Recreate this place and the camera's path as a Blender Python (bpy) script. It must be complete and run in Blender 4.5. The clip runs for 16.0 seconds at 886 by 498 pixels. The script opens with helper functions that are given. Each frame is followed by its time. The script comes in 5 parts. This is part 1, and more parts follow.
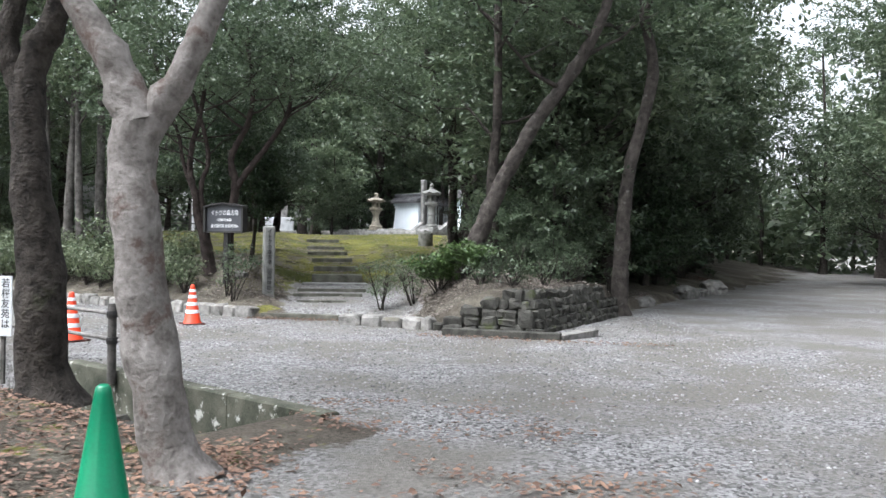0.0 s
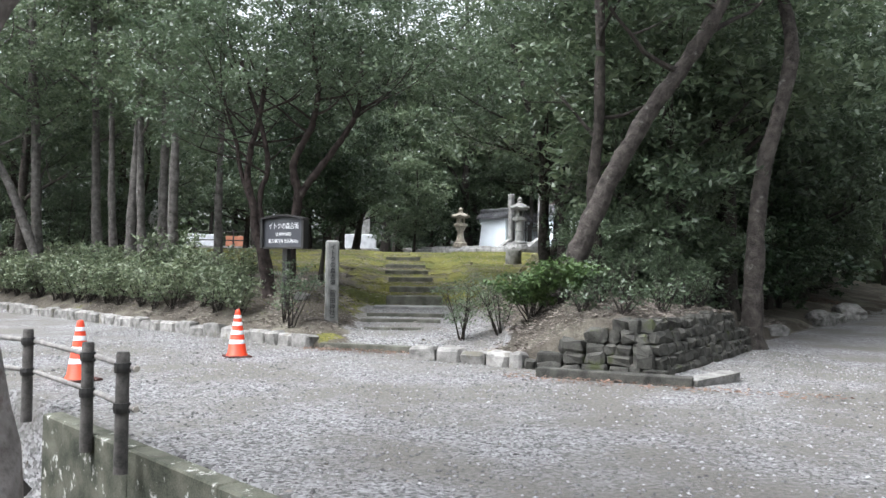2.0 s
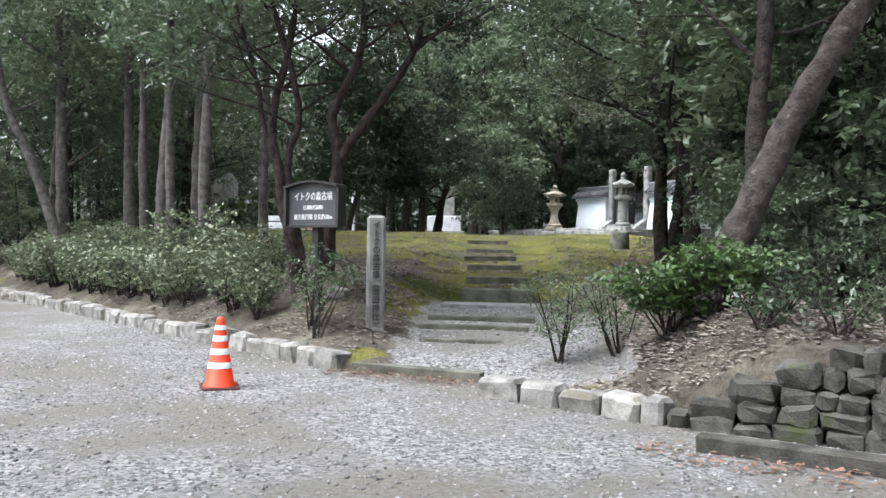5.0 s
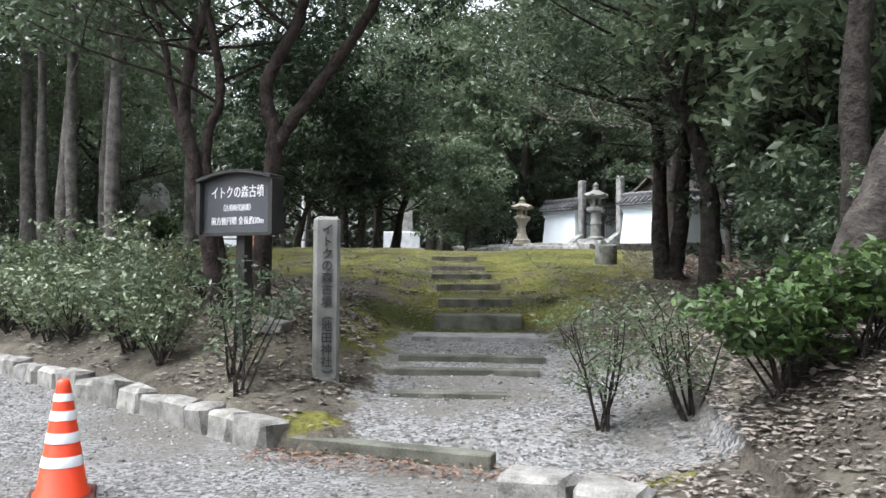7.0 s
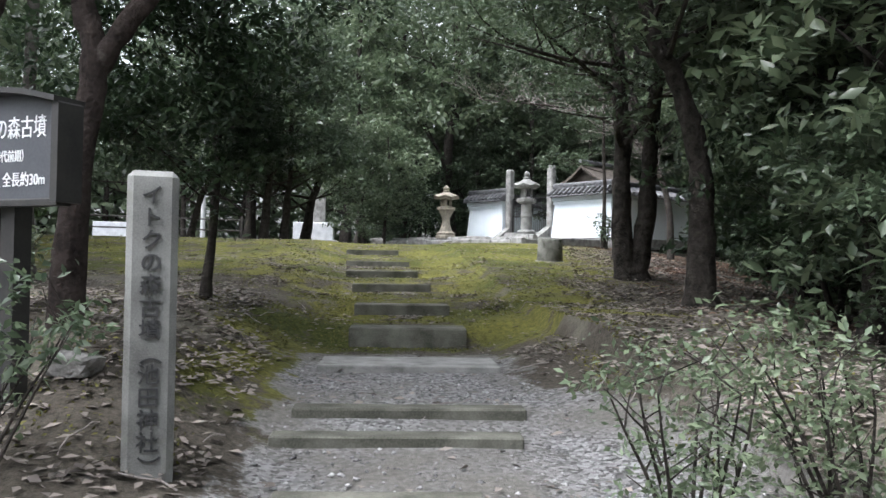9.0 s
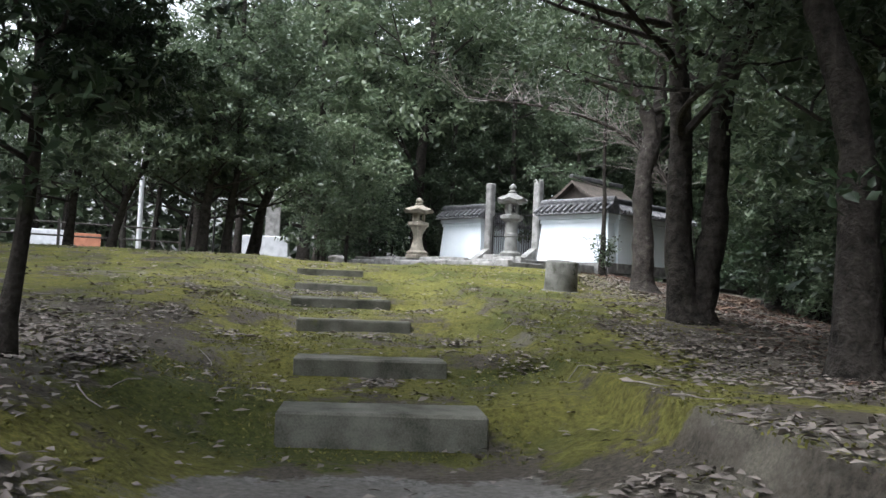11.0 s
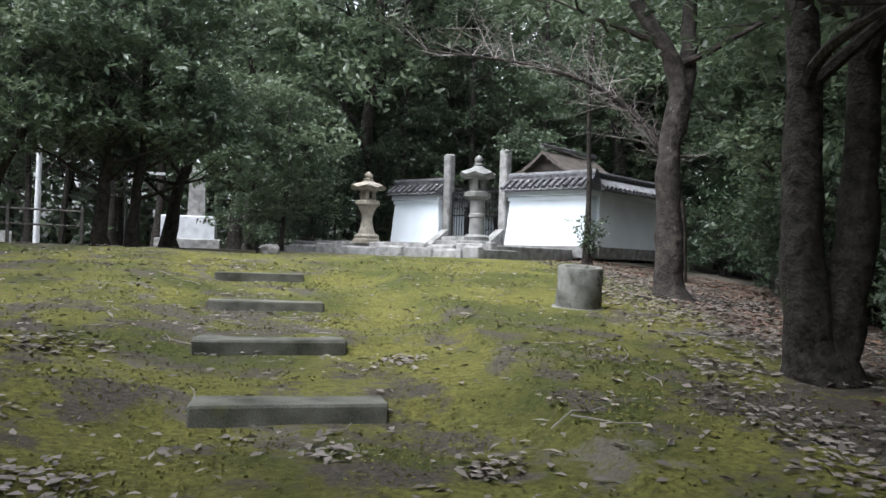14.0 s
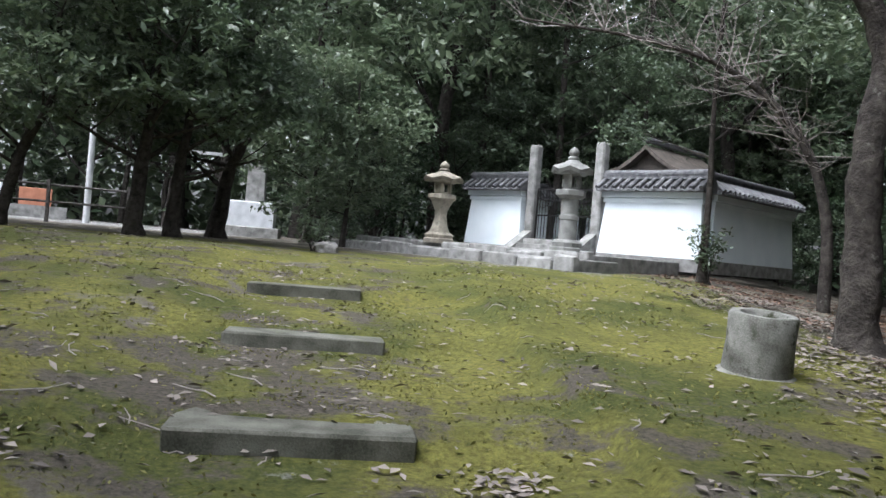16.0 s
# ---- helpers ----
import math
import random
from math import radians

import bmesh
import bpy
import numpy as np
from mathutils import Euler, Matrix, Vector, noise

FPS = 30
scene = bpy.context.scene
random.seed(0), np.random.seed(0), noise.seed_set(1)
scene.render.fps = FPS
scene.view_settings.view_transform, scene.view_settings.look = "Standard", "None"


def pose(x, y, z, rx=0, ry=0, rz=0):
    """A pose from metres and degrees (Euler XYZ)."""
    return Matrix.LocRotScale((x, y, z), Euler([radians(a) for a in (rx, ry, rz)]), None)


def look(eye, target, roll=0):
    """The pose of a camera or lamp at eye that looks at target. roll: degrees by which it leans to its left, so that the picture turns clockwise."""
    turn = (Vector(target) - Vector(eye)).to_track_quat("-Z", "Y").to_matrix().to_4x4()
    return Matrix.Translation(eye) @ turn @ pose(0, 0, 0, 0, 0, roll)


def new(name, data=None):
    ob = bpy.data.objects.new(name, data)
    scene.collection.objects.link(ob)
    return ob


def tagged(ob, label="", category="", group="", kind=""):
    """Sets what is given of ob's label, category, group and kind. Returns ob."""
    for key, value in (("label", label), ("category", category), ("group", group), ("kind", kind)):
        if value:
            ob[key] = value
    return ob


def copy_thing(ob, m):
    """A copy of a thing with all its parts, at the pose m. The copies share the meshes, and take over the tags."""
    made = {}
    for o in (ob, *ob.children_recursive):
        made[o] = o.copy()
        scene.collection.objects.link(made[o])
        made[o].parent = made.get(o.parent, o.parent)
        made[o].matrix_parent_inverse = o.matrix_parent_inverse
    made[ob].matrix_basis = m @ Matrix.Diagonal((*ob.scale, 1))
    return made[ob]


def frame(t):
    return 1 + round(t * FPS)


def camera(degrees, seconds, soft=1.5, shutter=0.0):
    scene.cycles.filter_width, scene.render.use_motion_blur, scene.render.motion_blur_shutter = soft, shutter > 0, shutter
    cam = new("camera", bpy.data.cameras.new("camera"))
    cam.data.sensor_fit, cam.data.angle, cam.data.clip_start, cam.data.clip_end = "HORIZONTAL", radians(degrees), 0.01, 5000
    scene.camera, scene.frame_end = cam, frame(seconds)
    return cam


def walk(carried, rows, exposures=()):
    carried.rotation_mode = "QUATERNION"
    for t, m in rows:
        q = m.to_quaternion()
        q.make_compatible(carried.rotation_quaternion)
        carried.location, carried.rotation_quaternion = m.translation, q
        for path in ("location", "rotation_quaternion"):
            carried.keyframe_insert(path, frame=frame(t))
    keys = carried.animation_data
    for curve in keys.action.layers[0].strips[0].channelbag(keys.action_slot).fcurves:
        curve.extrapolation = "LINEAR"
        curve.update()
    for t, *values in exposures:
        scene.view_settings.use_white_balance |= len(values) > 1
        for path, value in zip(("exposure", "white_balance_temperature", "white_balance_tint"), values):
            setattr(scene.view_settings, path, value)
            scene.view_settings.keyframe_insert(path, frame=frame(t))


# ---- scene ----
LENS = 58.3
PATH = [
    (0, (0.254, -11.959, 1.369), (0.529, -9.978, 1.372), 0.8),
    (0.5, (0.329, -11.344, 1.367), (0.528, -9.354, 1.365), 1.0),
    (1, (0.372, -10.719, 1.37), (0.494, -8.722, 1.373), 0.8),
    (1.5, (0.462, -10.046, 1.368), (0.525, -8.047, 1.396), 0.5),
    (2, (0.525, -9.397, 1.373), (0.581, -7.399, 1.419), 0.8),
    (2.5, (0.625, -8.73, 1.373), (0.716, -6.732, 1.426), -0.3),
    (3, (0.722, -8.046, 1.372), (0.72, -6.046, 1.392), 1.3),
    (3.5, (0.803, -7.361, 1.367), (0.705, -5.364, 1.353), 0.9),
    (4, (0.828, -6.619, 1.412), (0.654, -4.627, 1.373), 1.8),
    (4.2, (0.821, -6.307, 1.411), (0.624, -4.317, 1.372), 1.6),
    (6.3, (0.354, -3.22, 1.362), (0.232, -1.225, 1.443), -0.1),
    (6.5, (0.315, -2.91, 1.355), (0.199, -0.915, 1.419), 0.5),
    (7, (0.188, -2.12, 1.364), (0.13, -0.121, 1.415), 0.4),
    (7.5, (0.102, -1.341, 1.381), (0.142, 0.659, 1.417), 1.4),
    (8, (0.024, -0.606, 1.393), (0.157, 1.39, 1.422), 1.9),
    (8.5, (0.025, 0.189, 1.392), (0.205, 2.181, 1.426), 0.7),
    (8.7, (0.029, 0.496, 1.396), (0.185, 2.489, 1.431), 1.0),
    (10.8, (0.08, 4.921, 1.461), (0.309, 6.906, 1.556), 1.9),
    (11, (0.058, 5.185, 1.49), (0.309, 7.167, 1.586), 2.6),
    (11.5, (-0.003, 5.821, 1.632), (0.27, 7.8, 1.722), 3.2),
    (12, (-0.018, 6.468, 1.709), (0.243, 8.45, 1.776), 2.0),
    (12.5, (-0.02, 7.173, 1.767), (0.242, 9.155, 1.82), 2.3),
    (13, (0.005, 7.804, 1.833), (0.322, 9.778, 1.901), 3.5),
    (13.5, (0.08, 8.45, 1.903), (0.462, 10.411, 1.977), 3.1),
    (14, (0.133, 9.071, 2.07), (0.535, 11.03, 2.093), 1.9),
    (14.5, (0.18, 9.785, 2.189), (0.554, 11.75, 2.173), 2.2),
    (15, (0.252, 10.533, 2.263), (0.588, 12.504, 2.26), 2.7),
    (15.5, (0.281, 11.331, 2.319), (0.56, 13.312, 2.319), 4.8),
    (16, (0.293, 12.101, 2.358), (0.533, 14.087, 2.351), 4.8),
]
cam = camera(LENS, 16.0)
walk(cam, [(t, look(e, g, r)) for t, e, g, r in PATH], exposures=[(0.0, 0.32, 6000, 11), (4.0, 0.50, 6000, 11), (6.5, 0.38, 6050, 10), (8.5, 0.40, 6000, 12), (12.5, 0.38, 5950, 12), (16.0, 0.28, 5850, 12)])

# ---- light: overcast sky ----
world = bpy.data.worlds.new("overcast_sky")
scene.world = world
world.use_nodes = True
wn = world.node_tree.nodes
sky = wn.new("ShaderNodeTexSky")
sky.sky_type = "NISHITA"
sky.sun_disc = False
sky.sun_elevation = radians(60)
sky.sun_rotation = radians(245)
sky.air_density, sky.dust_density, sky.ozone_density = 1.0, 6.0, 0.3
grey = wn.new("ShaderNodeHueSaturation")
grey.inputs["Saturation"].default_value = 0.15
grey.inputs["Value"].default_value = 2.6
world.node_tree.links.new(sky.outputs[0], grey.inputs["Color"])
world.node_tree.links.new(grey.outputs[0], wn["Background"].inputs[0])
wn["Background"].inputs[1].default_value = 0.15
sun_data = bpy.data.lights.new("sun", "SUN")
sun_data.energy, sun_data.angle, sun_data.color = 1.4, radians(25), (1.0, 0.97, 0.93)
sun = new("sun", sun_data)
sun.matrix_world = look((-24, -7, 50), (0, 5, 0))


# ---- materials ----
def material(name, c1, c2, scale=8.0, rough=0.8, bump=0.3, fine=60.0, metal=0.0, spots=None, rand=0.0, island=False, spot_scale=1.5, spot_cut=0.55, rise=0.02):
    """Two-scale noise between two colours, with optional stains, relief and piece-to-piece variation."""
    m = bpy.data.materials.new(name)
    m.use_nodes = True
    n, l = m.node_tree.nodes, m.node_tree.links
    bsdf = n["Principled BSDF"]
    bsdf.inputs["Roughness"].default_value, bsdf.inputs["Metallic"].default_value = rough, metal
    bsdf.inputs["Specular IOR Level"].default_value = 0.2 if rough > 0.88 else 0.5
    big, small = n.new("ShaderNodeTexNoise"), n.new("ShaderNodeTexNoise")
    big.inputs["Scale"].default_value, small.inputs["Scale"].default_value = scale, fine
    big.inputs["Detail"].default_value, small.inputs["Detail"].default_value = 6, 4
    src = n.new("ShaderNodeNewGeometry").outputs["Position"]
    l.new(src, big.inputs["Vector"])
    l.new(src, small.inputs["Vector"])
    add = n.new("ShaderNodeMath")
    add.operation = "MULTIPLY_ADD"
    add.inputs[1].default_value = 0.45
    l.new(small.outputs[0], add.inputs[0])
    l.new(big.outputs[0], add.inputs[2])
    ramp = n.new("ShaderNodeValToRGB")
    ramp.color_ramp.elements[0].position, ramp.color_ramp.elements[1].position = 0.5, 0.95
    ramp.color_ramp.elements[0].color, ramp.color_ramp.elements[1].color = (*c1, 1), (*c2, 1)
    l.new(add.outputs[0], ramp.inputs[0])
    col = ramp.outputs[0]
    if spots:
        sp = n.new("ShaderNodeTexNoise")
        sp.inputs["Scale"].default_value, sp.inputs["Detail"].default_value, sp.inputs["Roughness"].default_value = spot_scale, 8, 0.65
        l.new(src, sp.inputs["Vector"])
        r2 = n.new("ShaderNodeValToRGB")
        r2.color_ramp.elements[0].position, r2.color_ramp.elements[1].position = spot_cut, spot_cut + 0.08
        l.new(sp.outputs[0], r2.inputs[0])
        mix = n.new("ShaderNodeMix")
        mix.data_type = "RGBA"
        l.new(r2.outputs[0], mix.inputs[0])
        l.new(col, mix.inputs[6])
        mix.inputs[7].default_value = (*spots, 1)
        col = mix.outputs[2]
    if rand:
        hsv = n.new("ShaderNodeHueSaturation")
        who = n.new("ShaderNodeNewGeometry").outputs["Random Per Island"] if island else n.new("ShaderNodeObjectInfo").outputs["Random"]
        mr = n.new("ShaderNodeMapRange")
        mr.inputs[3].default_value, mr.inputs[4].default_value = 1 - rand, 1 + rand
        l.new(who, mr.inputs[0])
        l.new(mr.outputs[0], hsv.inputs["Value"])
        l.new(col, hsv.inputs["Color"])
        col = hsv.outputs[0]
    l.new(col, bsdf.inputs["Base Color"])
    if bump:
        bp = n.new("ShaderNodeBump")
        bp.inputs["Strength"].default_value, bp.inputs["Distance"].default_value = bump, rise
        l.new(add.outputs[0], bp.inputs["Height"])
        l.new(bp.outputs[0], bsdf.inputs["Normal"])
    return m


def leaf_material(name, c1, c2, trans=0.25, rough=0.45):
    m = bpy.data.materials.new(name)
    m.use_nodes = True
    n, l = m.node_tree.nodes, m.node_tree.links
    bsdf = n["Principled BSDF"]
    bsdf.inputs["Roughness"].default_value = rough
    ramp = n.new("ShaderNodeValToRGB")
    ramp.color_ramp.elements[0].color, ramp.color_ramp.elements[1].color = (*c1, 1), (*c2, 1)
    geo = n.new("ShaderNodeNewGeometry")
    noi = n.new("ShaderNodeTexNoise")
    noi.inputs["Scale"].default_value = 0.9
    l.new(geo.outputs["Position"], noi.inputs["Vector"])
    mx = n.new("ShaderNodeMath")
    mx.operation = "MULTIPLY_ADD"
    mx.inputs[1].default_value = 0.6
    l.new(geo.outputs["Random Per Island"], mx.inputs[0])
    sub = n.new("ShaderNodeMath")
    sub.operation = "MULTIPLY_ADD"
    sub.inputs[1].default_value, sub.inputs[2].default_value = 1.2, -0.4
    l.new(noi.outputs[0], sub.inputs[0])
    l.new(sub.outputs[0], mx.inputs[2])
    l.new(mx.outputs[0], ramp.inputs[0])
    l.new(ramp.outputs[0], bsdf.inputs["Base Color"])
    if trans:
        tr = n.new("ShaderNodeBsdfTranslucent")
        l.new(ramp.outputs[0], tr.inputs[0])
        mix = n.new("ShaderNodeMixShader")
        mix.inputs[0].default_value = trans
        l.new(bsdf.outputs[0], mix.inputs[1])
        l.new(tr.outputs[0], mix.inputs[2])
        l.new(mix.outputs[0], n["Material Output"].inputs[0])
    return m


def ground_material():
    """Gravel, moss and bare earth, mixed by the sheet's own cover attribute and broken up with noise."""
    m = bpy.data.materials.new("ground_cover")
    m.use_nodes = True
    n, l = m.node_tree.nodes, m.node_tree.links
    bsdf = n["Principled BSDF"]
    bsdf.inputs["Roughness"].default_value = 0.95
    bsdf.inputs["Specular IOR Level"].default_value = 0.15
    pos = n.new("ShaderNodeNewGeometry").outputs["Position"]

    def noisy(scale, detail=6, rough=0.6):
        t = n.new("ShaderNodeTexNoise")
        t.inputs["Scale"].default_value, t.inputs["Detail"].default_value, t.inputs["Roughness"].default_value = scale, detail, rough
        l.new(pos, t.inputs["Vector"])
        return t.outputs[0]

    def ramp(src, p0, p1, c0, c1):
        r = n.new("ShaderNodeValToRGB")
        r.color_ramp.elements[0].position, r.color_ramp.elements[1].position = p0, p1
        r.color_ramp.elements[0].color, r.color_ramp.elements[1].color = (*c0, 1), (*c1, 1)
        l.new(src, r.inputs[0])
        return r.outputs[0]

    def mixed(fac, a, b, mode="MIX"):
        x = n.new("ShaderNodeMix")
        x.data_type, x.blend_type = "RGBA", mode
        if isinstance(fac, float):
            x.inputs[0].default_value = fac
        else:
            l.new(fac, x.inputs[0])
        l.new(a, x.inputs[6])
        l.new(b, x.inputs[7])
        return x.outputs[2]

    vor = n.new("ShaderNodeTexVoronoi")
    vor.inputs["Scale"].default_value = 38
    l.new(pos, vor.inputs["Vector"])
    sepv = n.new("ShaderNodeSeparateColor")
    l.new(vor.outputs["Color"], sepv.inputs[0])
    stones = ramp(sepv.outputs[0], 0.0, 1.0, (0.075, 0.073, 0.071), (0.36, 0.357, 0.352))
    dust = ramp(noisy(25), 0.3, 0.75, (0.12, 0.113, 0.10), (0.225, 0.216, 0.196))
    gravel = mixed(ramp(noisy(0.55, 4), 0.42, 0.58, (0, 0, 0), (1, 1, 1)), stones, dust)
    moss = ramp(noisy(18, 10, 0.78), 0.32, 0.70, (0.042, 0.046, 0.014), (0.25, 0.235, 0.060))
    deep = ramp(noisy(24, 10, 0.78), 0.32, 0.70, (0.020, 0.028, 0.010), (0.125, 0.135, 0.035))
    moss = mixed(ramp(noisy(0.6, 5), 0.44, 0.60, (0, 0, 0), (1, 1, 1)), moss, deep)
    earth = ramp(noisy(26, 10, 0.8), 0.32, 0.68, (0.028, 0.024, 0.019), (0.14, 0.124, 0.100))
    sandy = ramp(noisy(40, 10, 0.8), 0.30, 0.70, (0.085, 0.078, 0.060), (0.25, 0.23, 0.185))
    earth = mixed(ramp(noisy(0.8, 6), 0.50, 0.62, (0, 0, 0), (1, 1, 1)), earth, sandy)
    att = n.new("ShaderNodeAttribute")
    att.attribute_name = "cover"
    sep = n.new("ShaderNodeSeparateColor")
    l.new(att.outputs["Color"], sep.inputs[0])

    def edge(channel, scale):
        a = n.new("ShaderNodeMath")
        a.operation = "MULTIPLY_ADD"
        a.inputs[1].default_value = 2.8
        l.new(noisy(scale, 7, 0.7), a.inputs[0])
        s = n.new("ShaderNodeMath")
        s.operation = "ADD"
        s.inputs[1].default_value = -1.4
        l.new(channel, s.inputs[0])
        l.new(s.outputs[0], a.inputs[2])
        return ramp(a.outputs[0], 0.40, 0.60, (0, 0, 0), (1, 1, 1))

    col = mixed(edge(sep.outputs[1], 1.6), earth, moss)
    col = mixed(edge(sep.outputs[0], 3.0), col, gravel)
    l.new(col, bsdf.inputs["Base Color"])
    bp = n.new("ShaderNodeBump")
    bp.inputs["Strength"].default_value, bp.inputs["Distance"].default_value = 0.9, 0.04
    l.new(noisy(30, 8, 0.75), bp.inputs["Height"])
    l.new(bp.outputs[0], bsdf.inputs["Normal"])
    return m


GROUND = ground_material()
BARK_PALE = material("pale_bark", (0.095, 0.084, 0.075), (0.27, 0.252, 0.235), 9, 0.9, 1.0, 38, spots=(0.105, 0.08, 0.068), spot_scale=4.5, spot_cut=0.54)
BARK_DARK = material("dark_bark", (0.014, 0.012, 0.0105), (0.064, 0.056, 0.048), 9, 0.95, 1.0, 34, spots=(0.036, 0.040, 0.022), spot_cut=0.62, rise=0.05)
BARK_GREY = material("grey_bark", (0.022, 0.019, 0.017), (0.082, 0.072, 0.063), 7, 0.95, 1.0, 30, spots=(0.14, 0.136, 0.122), spot_cut=0.62, spot_scale=5, rise=0.05)
BARK_ASH = material("ash_grey_bark", (0.045, 0.041, 0.037), (0.155, 0.145, 0.132), 7, 0.95, 0.8, 30, spots=(0.22, 0.215, 0.20), spot_cut=0.62, spot_scale=5, rise=0.04)
BARK_RED = material("red_brown_bark", (0.016, 0.012, 0.011), (0.060, 0.047, 0.041), 7, 0.95, 1.0, 30, spots=(0.085, 0.076, 0.066), spot_cut=0.64, spot_scale=5, rise=0.05)
PILLAR_STONE = material("pillar_stone", (0.10, 0.10, 0.092), (0.26, 0.262, 0.245), 4, 0.85, 0.25, 140, spots=(0.15, 0.155, 0.13), spot_cut=0.58, spot_scale=3)
RING_STONE = material("ring_concrete", (0.085, 0.085, 0.072), (0.25, 0.248, 0.225), 5, 0.95, 0.6, 70, spots=(0.045, 0.05, 0.03), spot_cut=0.56, spot_scale=4)
LEAF_DARK = leaf_material("evergreen_leaf", (0.031, 0.052, 0.028), (0.135, 0.178, 0.104), 0.38, 0.36)
LEAF_MID = leaf_material("broad_leaf", (0.050, 0.080, 0.043), (0.19, 0.235, 0.14), 0.38, 0.36)
LEAF_BRIGHT = leaf_material("fresh_leaf", (0.022, 0.05, 0.015), (0.10, 0.16, 0.045), 0.25)
LEAF_CEDAR = leaf_material("cedar_leaf", (0.012, 0.026, 0.012), (0.045, 0.078, 0.032), 0.25)
LEAF_BAMBOO = leaf_material("hedge_leaf", (0.05, 0.075, 0.04), (0.22, 0.26, 0.15), 0.2, 0.4)
TWIG = material("bare_twig", (0.16, 0.14, 0.13), (0.34, 0.31, 0.29), 10, 0.9, 0.0)
MOSS_TUFT = leaf_material("moss_tuft", (0.030, 0.036, 0.010), (0.22, 0.21, 0.05), 0.2, 0.8)
LITTER = leaf_material("fallen_leaf", (0.055, 0.045, 0.038), (0.30, 0.262, 0.225), 0.0, 0.75)
LITTER_RED = leaf_material("red_fallen_leaf", (0.070, 0.040, 0.028), (0.25, 0.150, 0.10), 0.0, 0.75)
PEBBLE = material("pebble", (0.08, 0.078, 0.076), (0.38, 0.376, 0.37), 6, 0.9, 0.0, rand=0.45, island=True)
GRANITE = material("granite", (0.12, 0.119, 0.112), (0.33, 0.326, 0.31), 5, 0.85, 0.35, 120, spots=(0.11, 0.11, 0.095), spot_cut=0.6, rand=0.15)
GRANITE_WARM = material("weathered_granite", (0.15, 0.136, 0.107), (0.38, 0.345, 0.275), 6, 0.85, 0.35, 120, spots=(0.13, 0.13, 0.10), spot_cut=0.6)
KERB = material("kerb_stone", (0.10, 0.097, 0.089), (0.31, 0.30, 0.28), 7, 0.9, 0.6, 60, spots=(0.15, 0.14, 0.11), spot_cut=0.57, rand=0.2, spot_scale=4)
# mossy stone, its base colours also lowered to stand for shade under trees
MOSSY_SHADED = material("shaded_mossy_stone", (0.024, 0.024, 0.021), (0.095, 0.092, 0.080), 6, 0.95, 1.0, 60, spots=(0.045, 0.052, 0.024), spot_cut=0.58, rand=0.2, spot_scale=3)
CONCRETE = material("stained_concrete", (0.030, 0.034, 0.024), (0.13, 0.13, 0.10), 4, 0.9, 0.4, 70, spots=(0.48, 0.48, 0.44), spot_cut=0.585, spot_scale=7)
STEP = material("step_stone", (0.045, 0.046, 0.035), (0.16, 0.158, 0.132), 4, 0.9, 0.4, 80, spots=(0.10, 0.11, 0.04), spot_cut=0.62, rand=0.12)
PLASTER = material("white_plaster", (0.70, 0.77, 0.81), (0.80, 0.86, 0.89), 1.5, 0.7, 0.08, 60)
TILE = material("roof_tile", (0.035, 0.036, 0.040), (0.15, 0.15, 0.155), 8, 0.55, 0.3, 60, spots=(0.30, 0.30, 0.29), spot_cut=0.63, rand=0.25, spot_scale=5)
IRON = material("black_iron", (0.015, 0.015, 0.016), (0.04, 0.038, 0.036), 10, 0.5, 0.1, metal=0.6)
ORANGE = material("orange_plastic", (0.70, 0.05, 0.014), (0.82, 0.075, 0.02), 4, 0.45, 0.05)
BAND = material("reflective_band", (0.60, 0.62, 0.64), (0.80, 0.82, 0.84), 12, 0.4, 0.0)
RUBBER = material("dark_rubber", (0.04, 0.02, 0.02), (0.12, 0.05, 0.04), 8, 0.9, 0.2)
GREEN = material("green_plastic", (0.0, 0.13, 0.06), (0.003, 0.20, 0.09), 3, 0.35, 0.04)
BOARD = material("charcoal_board", (0.045, 0.048, 0.055), (0.085, 0.09, 0.10), 2, 0.45, 0.03)
FRAME = material("black_frame", (0.015, 0.015, 0.015), (0.035, 0.033, 0.03), 8, 0.5, 0.1)
PAINT = material("white_lettering", (0.80, 0.81, 0.82), (0.88, 0.88, 0.88), 5, 0.5, 0.0)
INK = material("carved_ink", (0.02, 0.02, 0.02), (0.04, 0.04, 0.04), 9, 0.8, 0.0)
POST_WOOD = material("dark_fence_wood", (0.035, 0.033, 0.030), (0.12, 0.11, 0.10), 12, 0.8, 0.4)
RAIL = material("weathered_bamboo", (0.10, 0.095, 0.088), (0.27, 0.255, 0.235), 9, 0.75, 0.2)
POLE = material("weathered_pole", (0.30, 0.27, 0.23), (0.50, 0.46, 0.40), 9, 0.7, 0.2)
PALE_STONE = material("pale_monument_stone", (0.48, 0.50, 0.52), (0.70, 0.72, 0.74), 4, 0.8, 0.2, rand=0.1)
TIMBER = material("aged_timber", (0.035, 0.029, 0.024), (0.11, 0.092, 0.075), 6, 0.8, 0.3)
STEEL = material("galvanised_steel", (0.55, 0.56, 0.57), (0.75, 0.76, 0.77), 5, 0.4, 0.05, metal=0.5)
BRICK_RED = material("terracotta_panel", (0.35, 0.14, 0.08), (0.50, 0.22, 0.13), 4, 0.8, 0.2)


